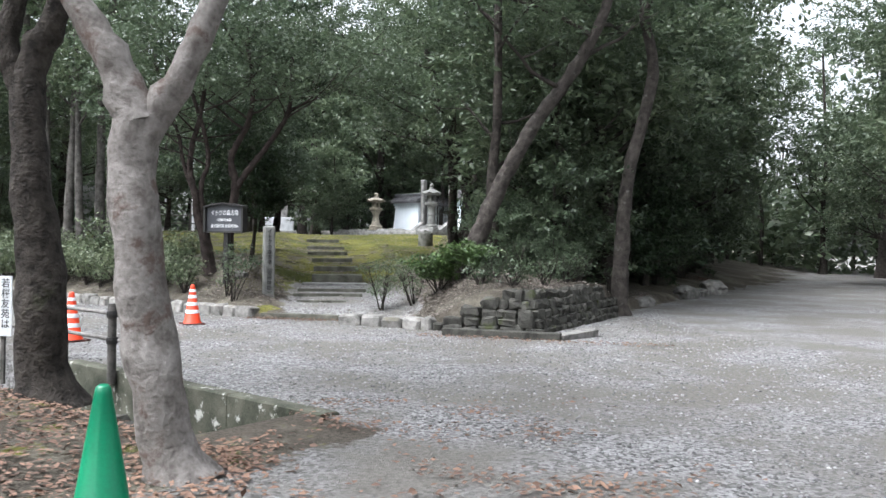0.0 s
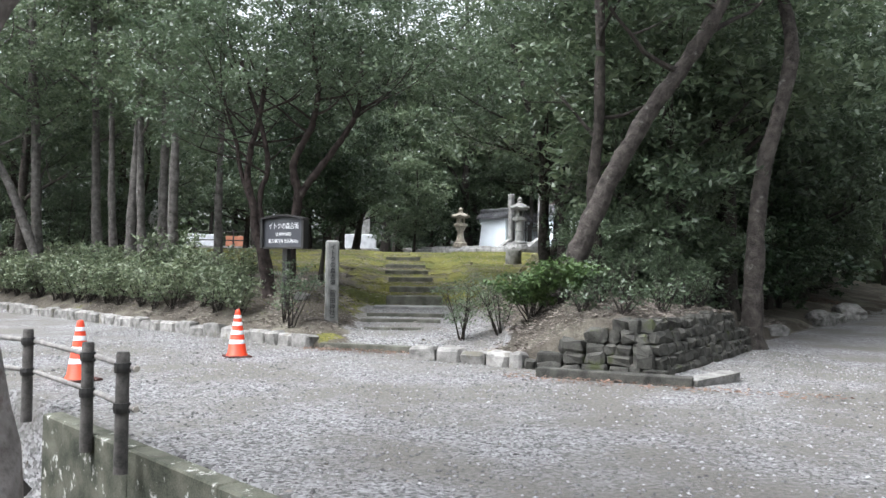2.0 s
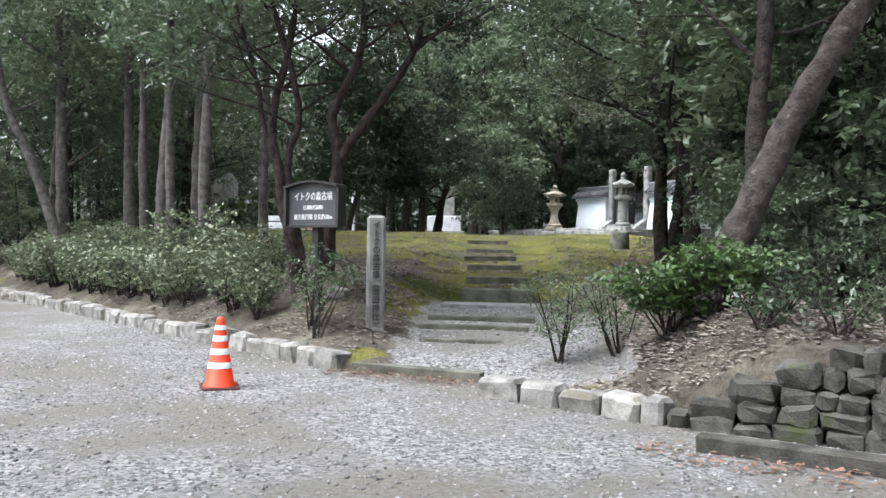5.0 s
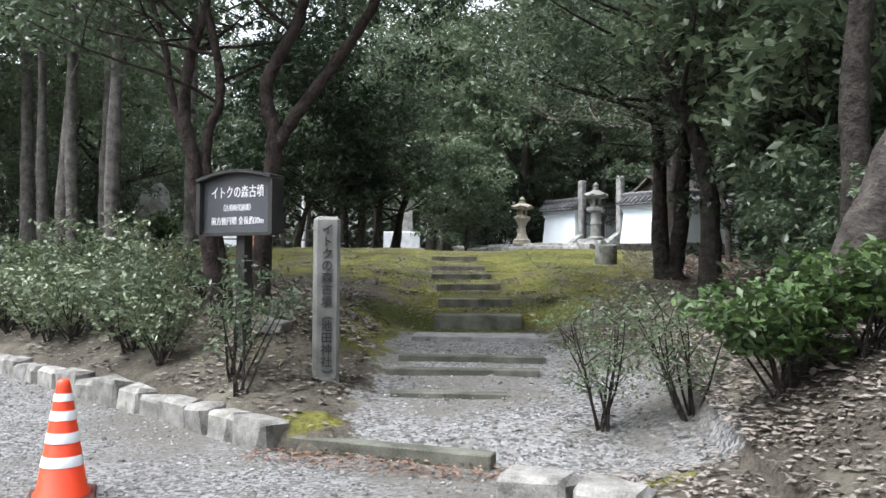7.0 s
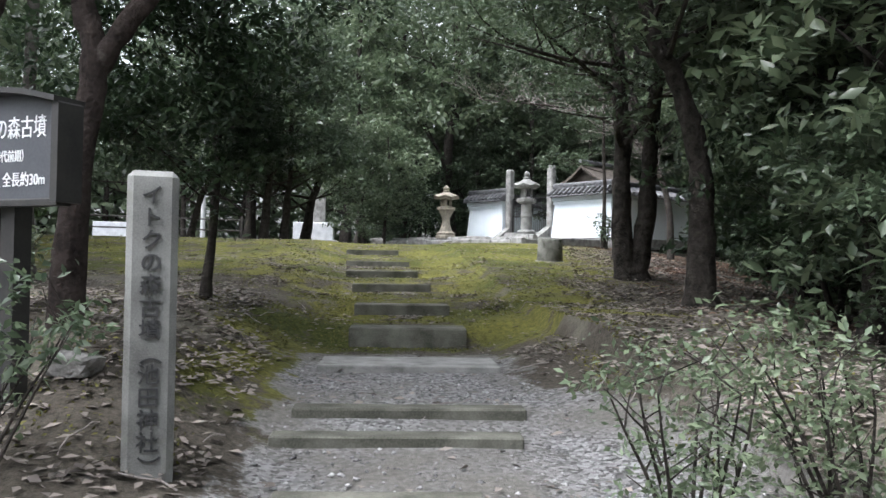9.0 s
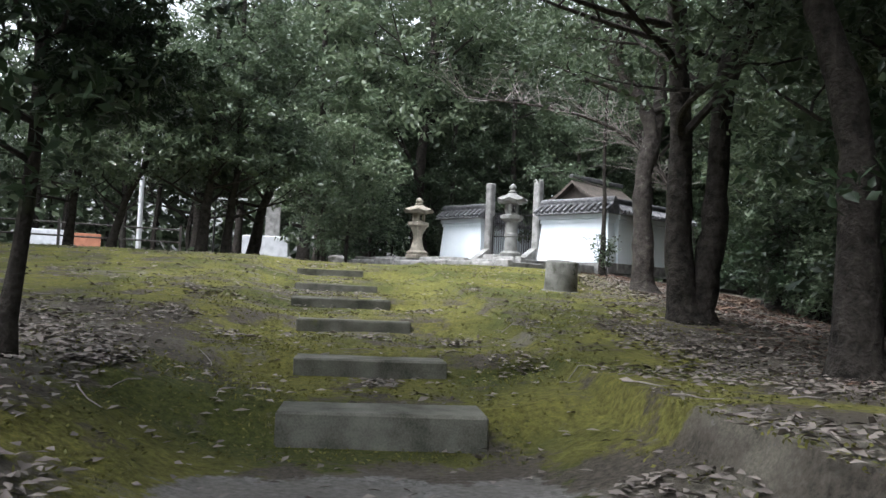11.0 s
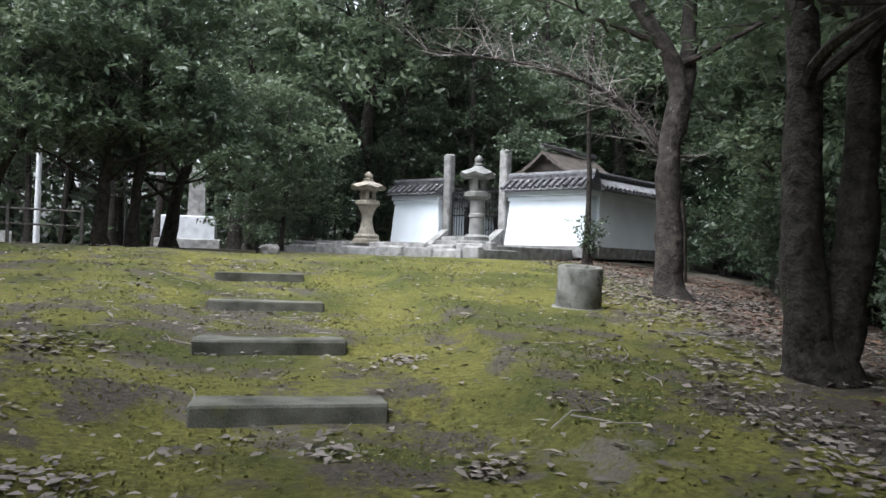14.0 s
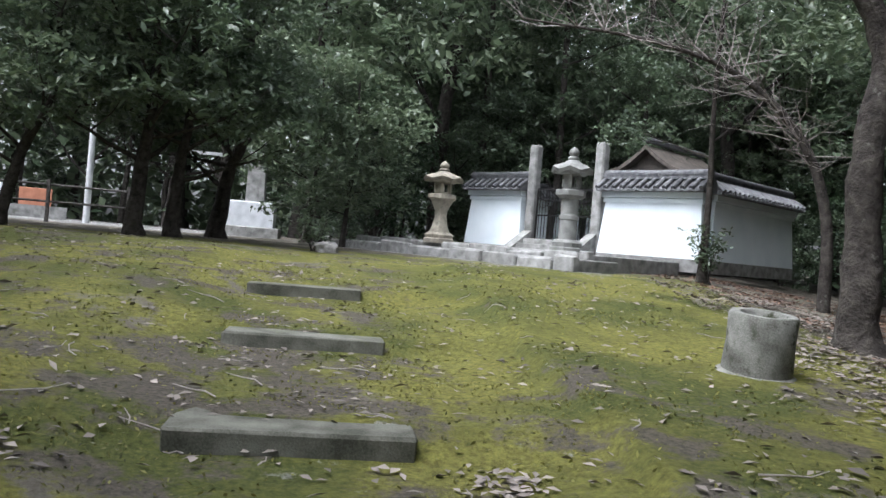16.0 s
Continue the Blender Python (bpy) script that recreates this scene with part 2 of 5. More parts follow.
# ---- mesh builders ----
class Shape:
    def __init__(self):
        self.v, self.f, self.n = [], [], 0

    def add(self, v, f):
        self.v.append(np.asarray(v, float).reshape(-1, 3))
        self.f += [tuple(int(i) + self.n for i in q) for q in f]
        self.n += len(self.v[-1])
        return self

    def box(self, sx, sy, sz, at=(0, 0, 0), rz=0.0, top=1.0, bevel=0.0):
        """A box that stands on at; top narrows it upwards; bevel cuts its upper edges."""
        a, b = sx / 2, sy / 2
        rings = [(1, 0), (1, sz)] if not bevel else [(1, 0), (1 + (top - 1) * (1 - bevel / sz), sz - bevel), (None, sz)]
        v = []
        for k, z in rings:
            if k is None:
                p, q = a * top - bevel, b * top - bevel
            else:
                kk = top if (z == sz and not bevel) else k
                p, q = a * kk, b * kk
            v += [(-p, -q, z), (p, -q, z), (p, q, z), (-p, q, z)]
        v = np.array(v)
        c, s = math.cos(rz), math.sin(rz)
        v = np.stack([v[:, 0] * c - v[:, 1] * s, v[:, 0] * s + v[:, 1] * c, v[:, 2]], 1) + np.array(at)
        m = len(rings)
        f = [(3, 2, 1, 0), tuple(range(4 * m - 4, 4 * m))]
        for r in range(m - 1):
            f += [(4 * r + i, 4 * r + (i + 1) % 4, 4 * r + 4 + (i + 1) % 4, 4 * r + 4 + i) for i in range(4)]
        return self.add(v, f)

    def lathe(self, rows, seg=16, at=(0, 0, 0), turn=0.0, wave=None):
        """Rings of (radius, z) round a vertical axis, closed at both ends."""
        v = []
        for r, z in rows:
            for i in range(seg):
                a = turn + 2 * math.pi * i / seg
                v.append((r * math.cos(a) + at[0], r * math.sin(a) + at[1], z + at[2] + (wave(i, r) if wave else 0)))
        f = [tuple(range(seg))[::-1], tuple(range((len(rows) - 1) * seg, len(rows) * seg))]
        for k in range(len(rows) - 1):
            f += [(k * seg + i, k * seg + (i + 1) % seg, (k + 1) * seg + (i + 1) % seg, (k + 1) * seg + i) for i in range(seg)]
        return self.add(v, f)

    def tube(self, pts, radii, seg=8, lump=0.0):
        pts = [Vector(p) for p in pts]
        v = []
        side = Vector((1, 0, 0))
        for k, p in enumerate(pts):
            d = (pts[min(k + 1, len(pts) - 1)] - pts[max(k - 1, 0)]).normalized()
            side = (side - d * side.dot(d)).normalized()
            other = d.cross(side)
            for i in range(seg):
                a = 2 * math.pi * i / seg
                r = radii[k]
                q = p + (side * math.cos(a) + other * math.sin(a)) * r
                if lump:
                    q += (q - p) * lump * noise.noise(q * 3.0 / max(0.3, 6 * r))
                v.append(q)
        f = [tuple(range(seg))[::-1], tuple(range((len(pts) - 1) * seg, len(pts) * seg))]
        for k in range(len(pts) - 1):
            f += [(k * seg + i, k * seg + (i + 1) % seg, (k + 1) * seg + (i + 1) % seg, (k + 1) * seg + i) for i in range(seg)]
        return self.add([tuple(p) for p in v], f)

    def mesh(self, name, mat, smooth=False):
        me = bpy.data.meshes.new(name)
        me.from_pydata(np.concatenate(self.v).tolist(), [], self.f)
        me.materials.append(mat)
        if smooth:
            me.polygons.foreach_set("use_smooth", [True] * len(me.polygons))
            me.set_sharp_from_angle(angle=radians(50))
        me.update()
        return me


def part(name, shape, mat, parent=None, label="", smooth=False):
    ob = new(name, shape.mesh(name, mat, smooth) if isinstance(shape, Shape) else shape)
    ob.parent = parent
    return tagged(ob, label)


def thing(name, m, label, category, group="", kind=""):
    ob = new(name)
    ob.matrix_world = m
    return tagged(ob, label, category, group, kind)


def quads(name, centres, length, width, mat, rng, flat=0.0, droop=0.25):
    """One mesh of many small folded leaves."""
    n = len(centres)
    d = rng.normal(size=(n, 3))
    d[:, 2] = d[:, 2] * (0.6 if not flat else 0.1 * (1 - flat)) - (droop if not flat else 0)
    d /= np.linalg.norm(d, axis=1, keepdims=True)
    up = rng.normal(size=(n, 3)) * (0.7 if not flat else 0.25) + (0, 0, 1)
    side = np.cross(d, up)
    side /= np.linalg.norm(side, axis=1, keepdims=True) + 1e-9
    nor = np.cross(side, d)
    ln = (length * rng.uniform(0.65, 1.35, n))[:, None]
    wd = (width * rng.uniform(0.7, 1.3, n))[:, None]
    c = np.asarray(centres, float)
    v = np.stack([c - d * ln / 2, c + side * wd / 2 + nor * wd * 0.18, c + d * ln / 2, c - side * wd / 2 + nor * wd * 0.18], 1).reshape(-1, 3)
    k = np.arange(n)[:, None] * 4
    tri = np.concatenate([k + (0, 1, 2), k + (0, 2, 3)], 1).reshape(-1)
    me = bpy.data.meshes.new(name)
    me.vertices.add(4 * n)
    me.vertices.foreach_set("co", v.ravel())
    me.loops.add(6 * n)
    me.loops.foreach_set("vertex_index", tri)
    me.polygons.add(2 * n)
    me.polygons.foreach_set("loop_start", np.arange(2 * n) * 3)
    me.materials.append(mat)
    me.update(calc_edges=True)
    return me


def clumps(rng, spots, per, spread=0.75):
    """Points gathered round twig ends inside ellipsoids (centre, radii)."""
    out = []
    for (c, r) in spots:
        m = max(3, int(per / 22))
        u = rng.normal(size=(m, 3))
        u /= np.linalg.norm(u, axis=1, keepdims=True)
        tips = np.array(c) + u * np.array(r) * (rng.uniform(0.25, 1.0, (m, 1)) ** 0.5)
        size = np.mean(r) * 0.24 * spread
        out.append((tips[:, None, :] + rng.normal(size=(m, int(per / m), 3)) * (size, size, size * 0.55)).reshape(-1, 3))
    return np.concatenate(out)


# ---- the lie of the land ----
SMOOTH_Y = (-400, 3.5, 3.9, 4.9, 6, 8, 10.3, 10.7, 12.1, 14.4, 16.5, 19.2, 21.6, 25, 30, 34, 400)
SMOOTH_Z = (0, 0, 0.12, 0.26, 0.33, 0.40, 0.46, 0.60, 0.79, 1.02, 1.23, 1.43, 1.70, 1.98, 2.10, 2.12, 2.6)
STEPS = ((-0.47, 0.55, 4.82, 0.285, 0.16, 0.10), (-0.60, 0.92, 5.78, 0.375, 0.18, 0.16), (-0.52, 1.02, 6.25, 0.455, 0.20, 0.16), (-0.50, 1.12, 8.05, 0.50, 0.75, 0.13),
         (-0.32, 1.08, 10.40, 0.645, 0.62, 0.30), (-0.30, 1.01, 12.02, 0.845, 0.60, 0.26), (-0.42, 0.90, 14.42, 1.06, 0.60, 0.25), (-0.62, 0.78, 16.50, 1.265, 0.58, 0.25),
         (-0.73, 0.70, 19.22, 1.455, 0.50, 0.25), (-0.83, 0.51, 21.58, 1.75, 0.46, 0.25))
RISERS = (0.03, 0.07, 0.07, 0.06, 0.20, 0.14, 0.12, 0.11, 0.11, 0.12)
PROFILE_Y, PROFILE_Z = [-400, 3.5, 3.8, 4.2], [0, 0, 0.11, 0.17]
for (sx0, sx1, sy, stop, sdeep, sthick), srise in zip(STEPS, RISERS):
    buried = sdeep < 0.7 and sy > 9
    PROFILE_Y += [sy + 0.02, sy + (0.38 if buried else min(0.40, sdeep))]
    PROFILE_Z += [stop - srise - (0.03 if buried else 0), stop + (0.006 if buried else -0.05)]
PROFILE_Y += [25, 30, 34, 400]
PROFILE_Z += [1.98, 2.10, 2.12, 2.6]


def ease(x, a, b):
    k = np.clip((x - a) / (b - a), 0, 1)
    return k * k * (3 - 2 * k)


def edge_of(x, y, x0, y0, x1, y1):
    """Signed distance to the left of the line from (x0, y0) to (x1, y1)."""
    d = math.hypot(x1 - x0, y1 - y0)
    return ((x1 - x0) * (y - y0) - (y1 - y0) * (x - x0)) / d


def inside(x, y):
    """Distance in from the edge of the planted mound (negative on the gravel)."""
    left = edge_of(x, y, -12.6, 14.35, -1.2, 3.72)
    sill = edge_of(x, y, -1.2, 3.72, 0.35, 3.25)
    front = np.where(x < 0.38, sill, edge_of(x, y, 0.4, 2.55, 1.98, 1.48))
    front = np.where(x > 1.9, edge_of(x, y, 1.98, 1.48, 3.62, 0.72), front)
    road = np.minimum(edge_of(x, y, 3.62, 0.72, 5.9, 3.8), 99)
    road = np.where(y > 4.4, edge_of(x, y, 6.2, 4.6, 15.7, 17.5), road)
    return np.minimum(np.minimum(left, front), road)


def ditch(x, y):
    """How far along the bank wall from its end, and how far into the ditch from its face."""
    return (x - 0.2) * -0.68 + (y + 5.47) * 0.733, (x - 0.2) * -0.733 + (y + 5.47) * -0.68


def height(x, y):
    x, y = np.asarray(x, float), np.asarray(y, float)
    p = np.interp(y, PROFILE_Y, PROFILE_Z)
    q = np.interp(y, SMOOTH_Y, SMOOTH_Z)
    hill = np.maximum(q + 0.14 * ease(y, 30, 22), 0.98 - 0.10 * ease(x, 0, 3))
    s = inside(x, y)
    rim = np.where(x < 0, 0.14 + 0.52 * s, 0.14 + 0.15 * s + ease(x, 1.85, 3.0) * ease(y, 6.5, 4.2) * 0.50)
    hill = np.minimum(hill, rim)
    w = ease(np.abs(x - 0.3), 0.75, 2.4)
    z = np.minimum(p, np.maximum(rim, 0.1)) * (1 - w) + hill * w
    z = np.where(x > 1.9, hill, z) * np.where(s > np.where(x > 1.9, 0.20, 0.13), 1.0, 0.0)
    along, off = ditch(x, y)
    z = z - 1.0 * ease(off, -0.20, -0.08) * ease(off, 1.22, 1.02) * ease(along, 0.25, 1.2)
    return z + 0.06 * ease(off, 1.15, 1.5) * ease(along, -0.3, 0.6)


def hz(x, y):
    return float(height(x, y))


def axis(lo, hi, step, far):
    mid = np.arange(lo, hi + 1e-6, step)
    grow = np.cumsum(step * 1.22 ** np.arange(1, 60))
    grow = grow[grow < far]
    return np.concatenate([(lo - grow)[::-1], mid, hi + grow])


gx, gy = axis(-9, 9, 0.11, 500), axis(-10, 27, 0.12, 500)
X, Y = np.meshgrid(gx, gy)
Z = height(X, Y)
rng = np.random.default_rng(3)
S_IN = inside(X, Y)
lumps = np.array([noise.fractal(Vector((a * 0.9, b * 0.9, 0)), 1.0, 2.0, 3) for a, b in zip(X.ravel(), Y.ravel())]).reshape(X.shape)
near = (np.abs(X) < 60) & (np.abs(Y) < 70)
Z = Z + np.where(near, lumps * np.where(S_IN > 0.15, 0.018, 0.006), 0)
nx, ny = len(gx), len(gy)
idx = np.arange(nx * ny).reshape(ny, nx)
faces = np.stack([idx[:-1, :-1], idx[:-1, 1:], idx[1:, 1:], idx[1:, :-1]], -1).reshape(-1, 4)
gm = bpy.data.meshes.new("ground")
gm.vertices.add(nx * ny)
gm.vertices.foreach_set("co", np.stack([X, Y, Z], -1).ravel())
gm.loops.add(faces.size)
gm.loops.foreach_set("vertex_index", faces.ravel())
gm.polygons.add(len(faces))
gm.polygons.foreach_set("loop_start", np.arange(len(faces)) * 4)
gm.polygons.foreach_set("use_smooth", [True] * len(faces))
gm.update(calc_edges=True)
path_edge = 1.55 + 0.75 * ease(Y, 7.6, 5.2)
on_path = ease(X, -0.95, -0.45) * ease(X, path_edge, path_edge - 0.5) * ease(Y, 9.9, 9.2)
al_d, off_d = ditch(X, Y)
bank = ease(off_d, -0.1, 0.1) * ease(al_d, -1.0, -0.5)
gravel = np.where(S_IN > -0.02, on_path * ease(Y, 2.8, 3.2), 1.0 - bank)
apron = ease((X - 8.71) * 0.799 + (Y - 30.34) * 0.602, -6.8, -4.6) * ease(X, -3.0, 0.0) * ease(X, 6.5, 4.5) * ease(Y, 22, 25)
gravel = np.maximum(gravel, 0.62 * apron)
gravel = np.maximum(gravel, ease(Y, 35, 38) * ease(X, -1.5, -4.0) * ease(X, -30, -24))
moss = ease(np.abs(X - 0.5), 2.6, 1.2) * ease(Y, 9.2, 10.2) * ease(Y, 17, 14) * 0.66
moss = np.maximum(moss, ease(X, 0.6, 1.4) * ease(X, 3.9, 3.0) * ease(Y, 8.5, 10) * ease(Y, 20, 16) * 0.62)
moss = np.maximum(moss, ease(np.abs(X - 0.8), 17, 9) * ease(Y, 12.5, 15.5) * 0.62)
moss = np.maximum(moss, 0.25 * ease(np.abs(X + 3), 8, 3) * ease(Y, 8, 11))
moss = moss + ease(np.abs(X - 3.4), 3.0, 1.4) * ease(Y, 17, 19.5) * ease(Y, 27, 24.5) * 0.28
moss = moss - 0.22 * ease(np.hypot((X + 0.4) / 1.5, (Y - 17.8) / 1.6), 1.0, 0.4)
moss = moss + ease(np.abs(X + 0.95), 0.8, 0.2) * ease(Y, 5.0, 6.5) * ease(Y, 12, 10) * 0.60
moss = moss * ease(X, 5.0 + 0.25 * np.clip(Y - 12, 0, 14), 3.4 + 0.25 * np.clip(Y - 12, 0, 14)) * ease(Y, 31, 28)
for bx, by, br in ((-1.0, 4.05, 0.34), (1.0, 3.55, 0.38), (1.5, 3.0, 0.3)):
    moss = moss + 0.9 * ease(np.hypot(X - bx, (Y - by) * 1.4), br, br * 0.3)
moss = np.where(S_IN > 0, moss, 0.24 * bank)
cover = gm.color_attributes.new("cover", "FLOAT_COLOR", "POINT")
cover.data.foreach_set("color", np.stack([gravel, np.clip(moss, 0, 1), 0 * X, 1 + 0 * X], -1).ravel())
gm.materials.append(GROUND)
ground = tagged(new("ground", gm), "grey gravel, moss and bare leaf-strewn earth", "ground", kind="structure")

# ---- kerbs, walls, steps ----
def stone_mesh(name, sx, sy, sz, seed, mat, rough=0.12, edge=0.16):
    """A rough block, its corners rounded and faces uneven."""
    bm = bmesh.new()
    bmesh.ops.create_cube(bm, size=1)
    for v in bm.verts:
        v.co = Vector((v.co.x * sx, v.co.y * sy, (v.co.z + 0.5) * sz))
    bmesh.ops.bevel(bm, geom=list(bm.edges), offset=min(sx, sy, sz) * edge, segments=1, affect="EDGES")
    r = random.Random(seed)
    for v in bm.verts:
        v.co += Vector([r.uniform(-1, 1) * rough * min(sx, sy, sz) * 0.6 for _ in range(3)])
    me = bpy.data.meshes.new(name)
    bm.to_mesh(me)
    bm.free()
    me.materials.append(mat)
    return me


def stone_row(owner, p, q, size, tall, deep, mat, seed, z=-0.06, name="stone"):
    """Separate rough stones laid end to end from p to q as parts of owner."""
    r = random.Random(seed)
    p, q = Vector(p), Vector(q)
    total, at, k = (q - p).length, 0.0, 0
    turn = math.atan2(q.y - p.y, q.x - p.x)
    while at < total - 0.08:
        wild = mat is MOSSY_SHADED
        w = min(r.uniform(0.55 if wild else 0.75, 1.6 if wild else 1.3) * size, total - at)
        h = tall * r.uniform(0.85, 1.2 if wild else 1.15)
        c = p + (q - p) * ((at + w / 2) / total)
        ob = part(name, stone_mesh(name, w - (0.006 if wild else 0.025), deep * r.uniform(0.85, 1.1), h, seed * 100 + k, mat, 0.24 if wild else 0.12, 0.20 if wild else 0.16), None, owner)
        ob.matrix_world = pose(c.x, c.y, c.z + z, r.uniform(-3, 3), r.uniform(-3, 3), math.degrees(turn) + r.uniform(-4, 4))
        at, k = at + w, k + 1


kerb_a = thing("kerb", Matrix.Identity(4), "row of rough pale granite kerb stones beside the gravel", "kerb", kind="structure")
stone_row(kerb_a, (-1.22, 3.82, 0), (-12.6, 14.45, 0), 0.46, 0.27, 0.26, KERB, 11)
kerb_b = thing("kerb", Matrix.Identity(4), "low rough granite kerb stones edging the mound", "kerb", kind="structure")
stone_row(kerb_b, (0.42, 2.66, 0), (1.98, 1.58, 0), 0.48, 0.24, 0.28, KERB, 12)
# the wall's tree shade is partly in its stone colour
wall_stone = thing("retaining_wall", Matrix.Identity(4), "mossy dry-stone retaining wall round the mound, coloured darker for tree shade", "stone wall", kind="structure")
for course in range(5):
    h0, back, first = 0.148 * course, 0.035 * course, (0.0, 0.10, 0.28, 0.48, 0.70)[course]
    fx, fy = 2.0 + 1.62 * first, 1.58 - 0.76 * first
    stone_row(wall_stone, (fx, fy + back, h0), (3.64 - back, 0.82 + back, h0), 0.24, 0.165, 0.24, MOSSY_SHADED, 21 + course)
    stone_row(wall_stone, (3.60 - back, 0.80 + back, h0), (5.88 - back, 3.86 + back, h0), 0.25, 0.165, 0.24, MOSSY_SHADED, 31 + course)
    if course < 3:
        stone_row(wall_stone, (5.88 - back, 3.9, h0), (6.35 - back, 4.6, h0), 0.30, 0.16, 0.24, MOSSY_SHADED, 41 + course)


def slab(name, x0, y0, x1, y1, deep, top, thick, mat, label, seed, group="", kind="", tilt=0.0):
    r = random.Random(seed)
    w = math.hypot(x1 - x0, y1 - y0)
    me = stone_mesh(name, w, deep, thick, seed, mat, 0.05, 0.06)
    ob = new(name, me)
    a = math.atan2(y1 - y0, x1 - x0)
    cx, cy = (x0 + x1) / 2 - math.sin(a) * deep / 2, (y0 + y1) / 2 + math.cos(a) * deep / 2
    ob.matrix_world = pose(cx, cy, top - thick, 0, tilt, math.degrees(a))
    return tagged(ob, label, "step" if "step" in name else "stone slab", group, kind)


slab("stone_slab", 2.0, 0.66, 3.72, -0.16, 0.16, 0.115, 0.16, MOSSY_SHADED, "long mossy stone slab lying beside the retaining wall", 51)
slab("stone_slab", 3.80, -0.12, 4.55, 0.46, 0.24, 0.10, 0.11, KERB, "short pale stone slab lying on the gravel", 52, tilt=-2)
slab("threshold_step", -1.12, 3.80, 0.36, 3.30, 0.16, 0.105, 0.17, STEP, "worn stone threshold at the foot of the steps", 53, "path steps")
for k, (x0, x1, y0, top, deep, thick) in enumerate(STEPS):
    slab("stone_step", x0, y0 + 0.02, x1, y0 + (0.04 if k > 4 else -0.02), deep, top, thick, GRANITE if k == 3 else STEP, "worn grey stone step with moss along its edges" if k > 3 else "low worn stone step set in gravel", 60 + k, "path steps")

# concrete bank wall of the ditch
bw = Shape()
for a, b in ((0.0, 1.3), (1.31, 2.6), (2.61, 4.4)):
    m0 = pose(0.2, -5.47, 0, 0, 0, math.degrees(math.atan2(0.733, -0.68)))
    c = m0 @ Vector(((a + b) / 2, -0.085, -1.05))
    bw.box(b - a, 0.17, 1.08, c, math.atan2(0.733, -0.68), bevel=0.015)
tagged(part("ditch_wall", bw, CONCRETE), "lichen-stained concrete wall along the ditch", "wall", kind="structure")
bank_stones = thing("bank_edge", Matrix.Identity(4), "dark rough stones edging the near side of the ditch", "stone edge", kind="structure")
for k in range(2):
    stone_row(bank_stones, (-1.22, -5.50, -0.42 + 0.2 * k), (-3.5, -3.15, -0.42 + 0.2 * k), 0.36, 0.24, 0.22, MOSSY_SHADED, 71 + k)


# ---- shrine enclosure ----
SH = pose(8.71, 30.34, 2.30, 0, 0, -53)


def local_box(owner, name, mat, sx, sy, sz, x, y, z, label="", top=1.0, bevel=0.0):
    ob = part(name, Shape().box(sx, sy, sz, (0, 0, 0), 0, top, bevel), mat, owner, label)
    ob.matrix_world = SH @ Matrix.Translation((x, y, z))
    return ob


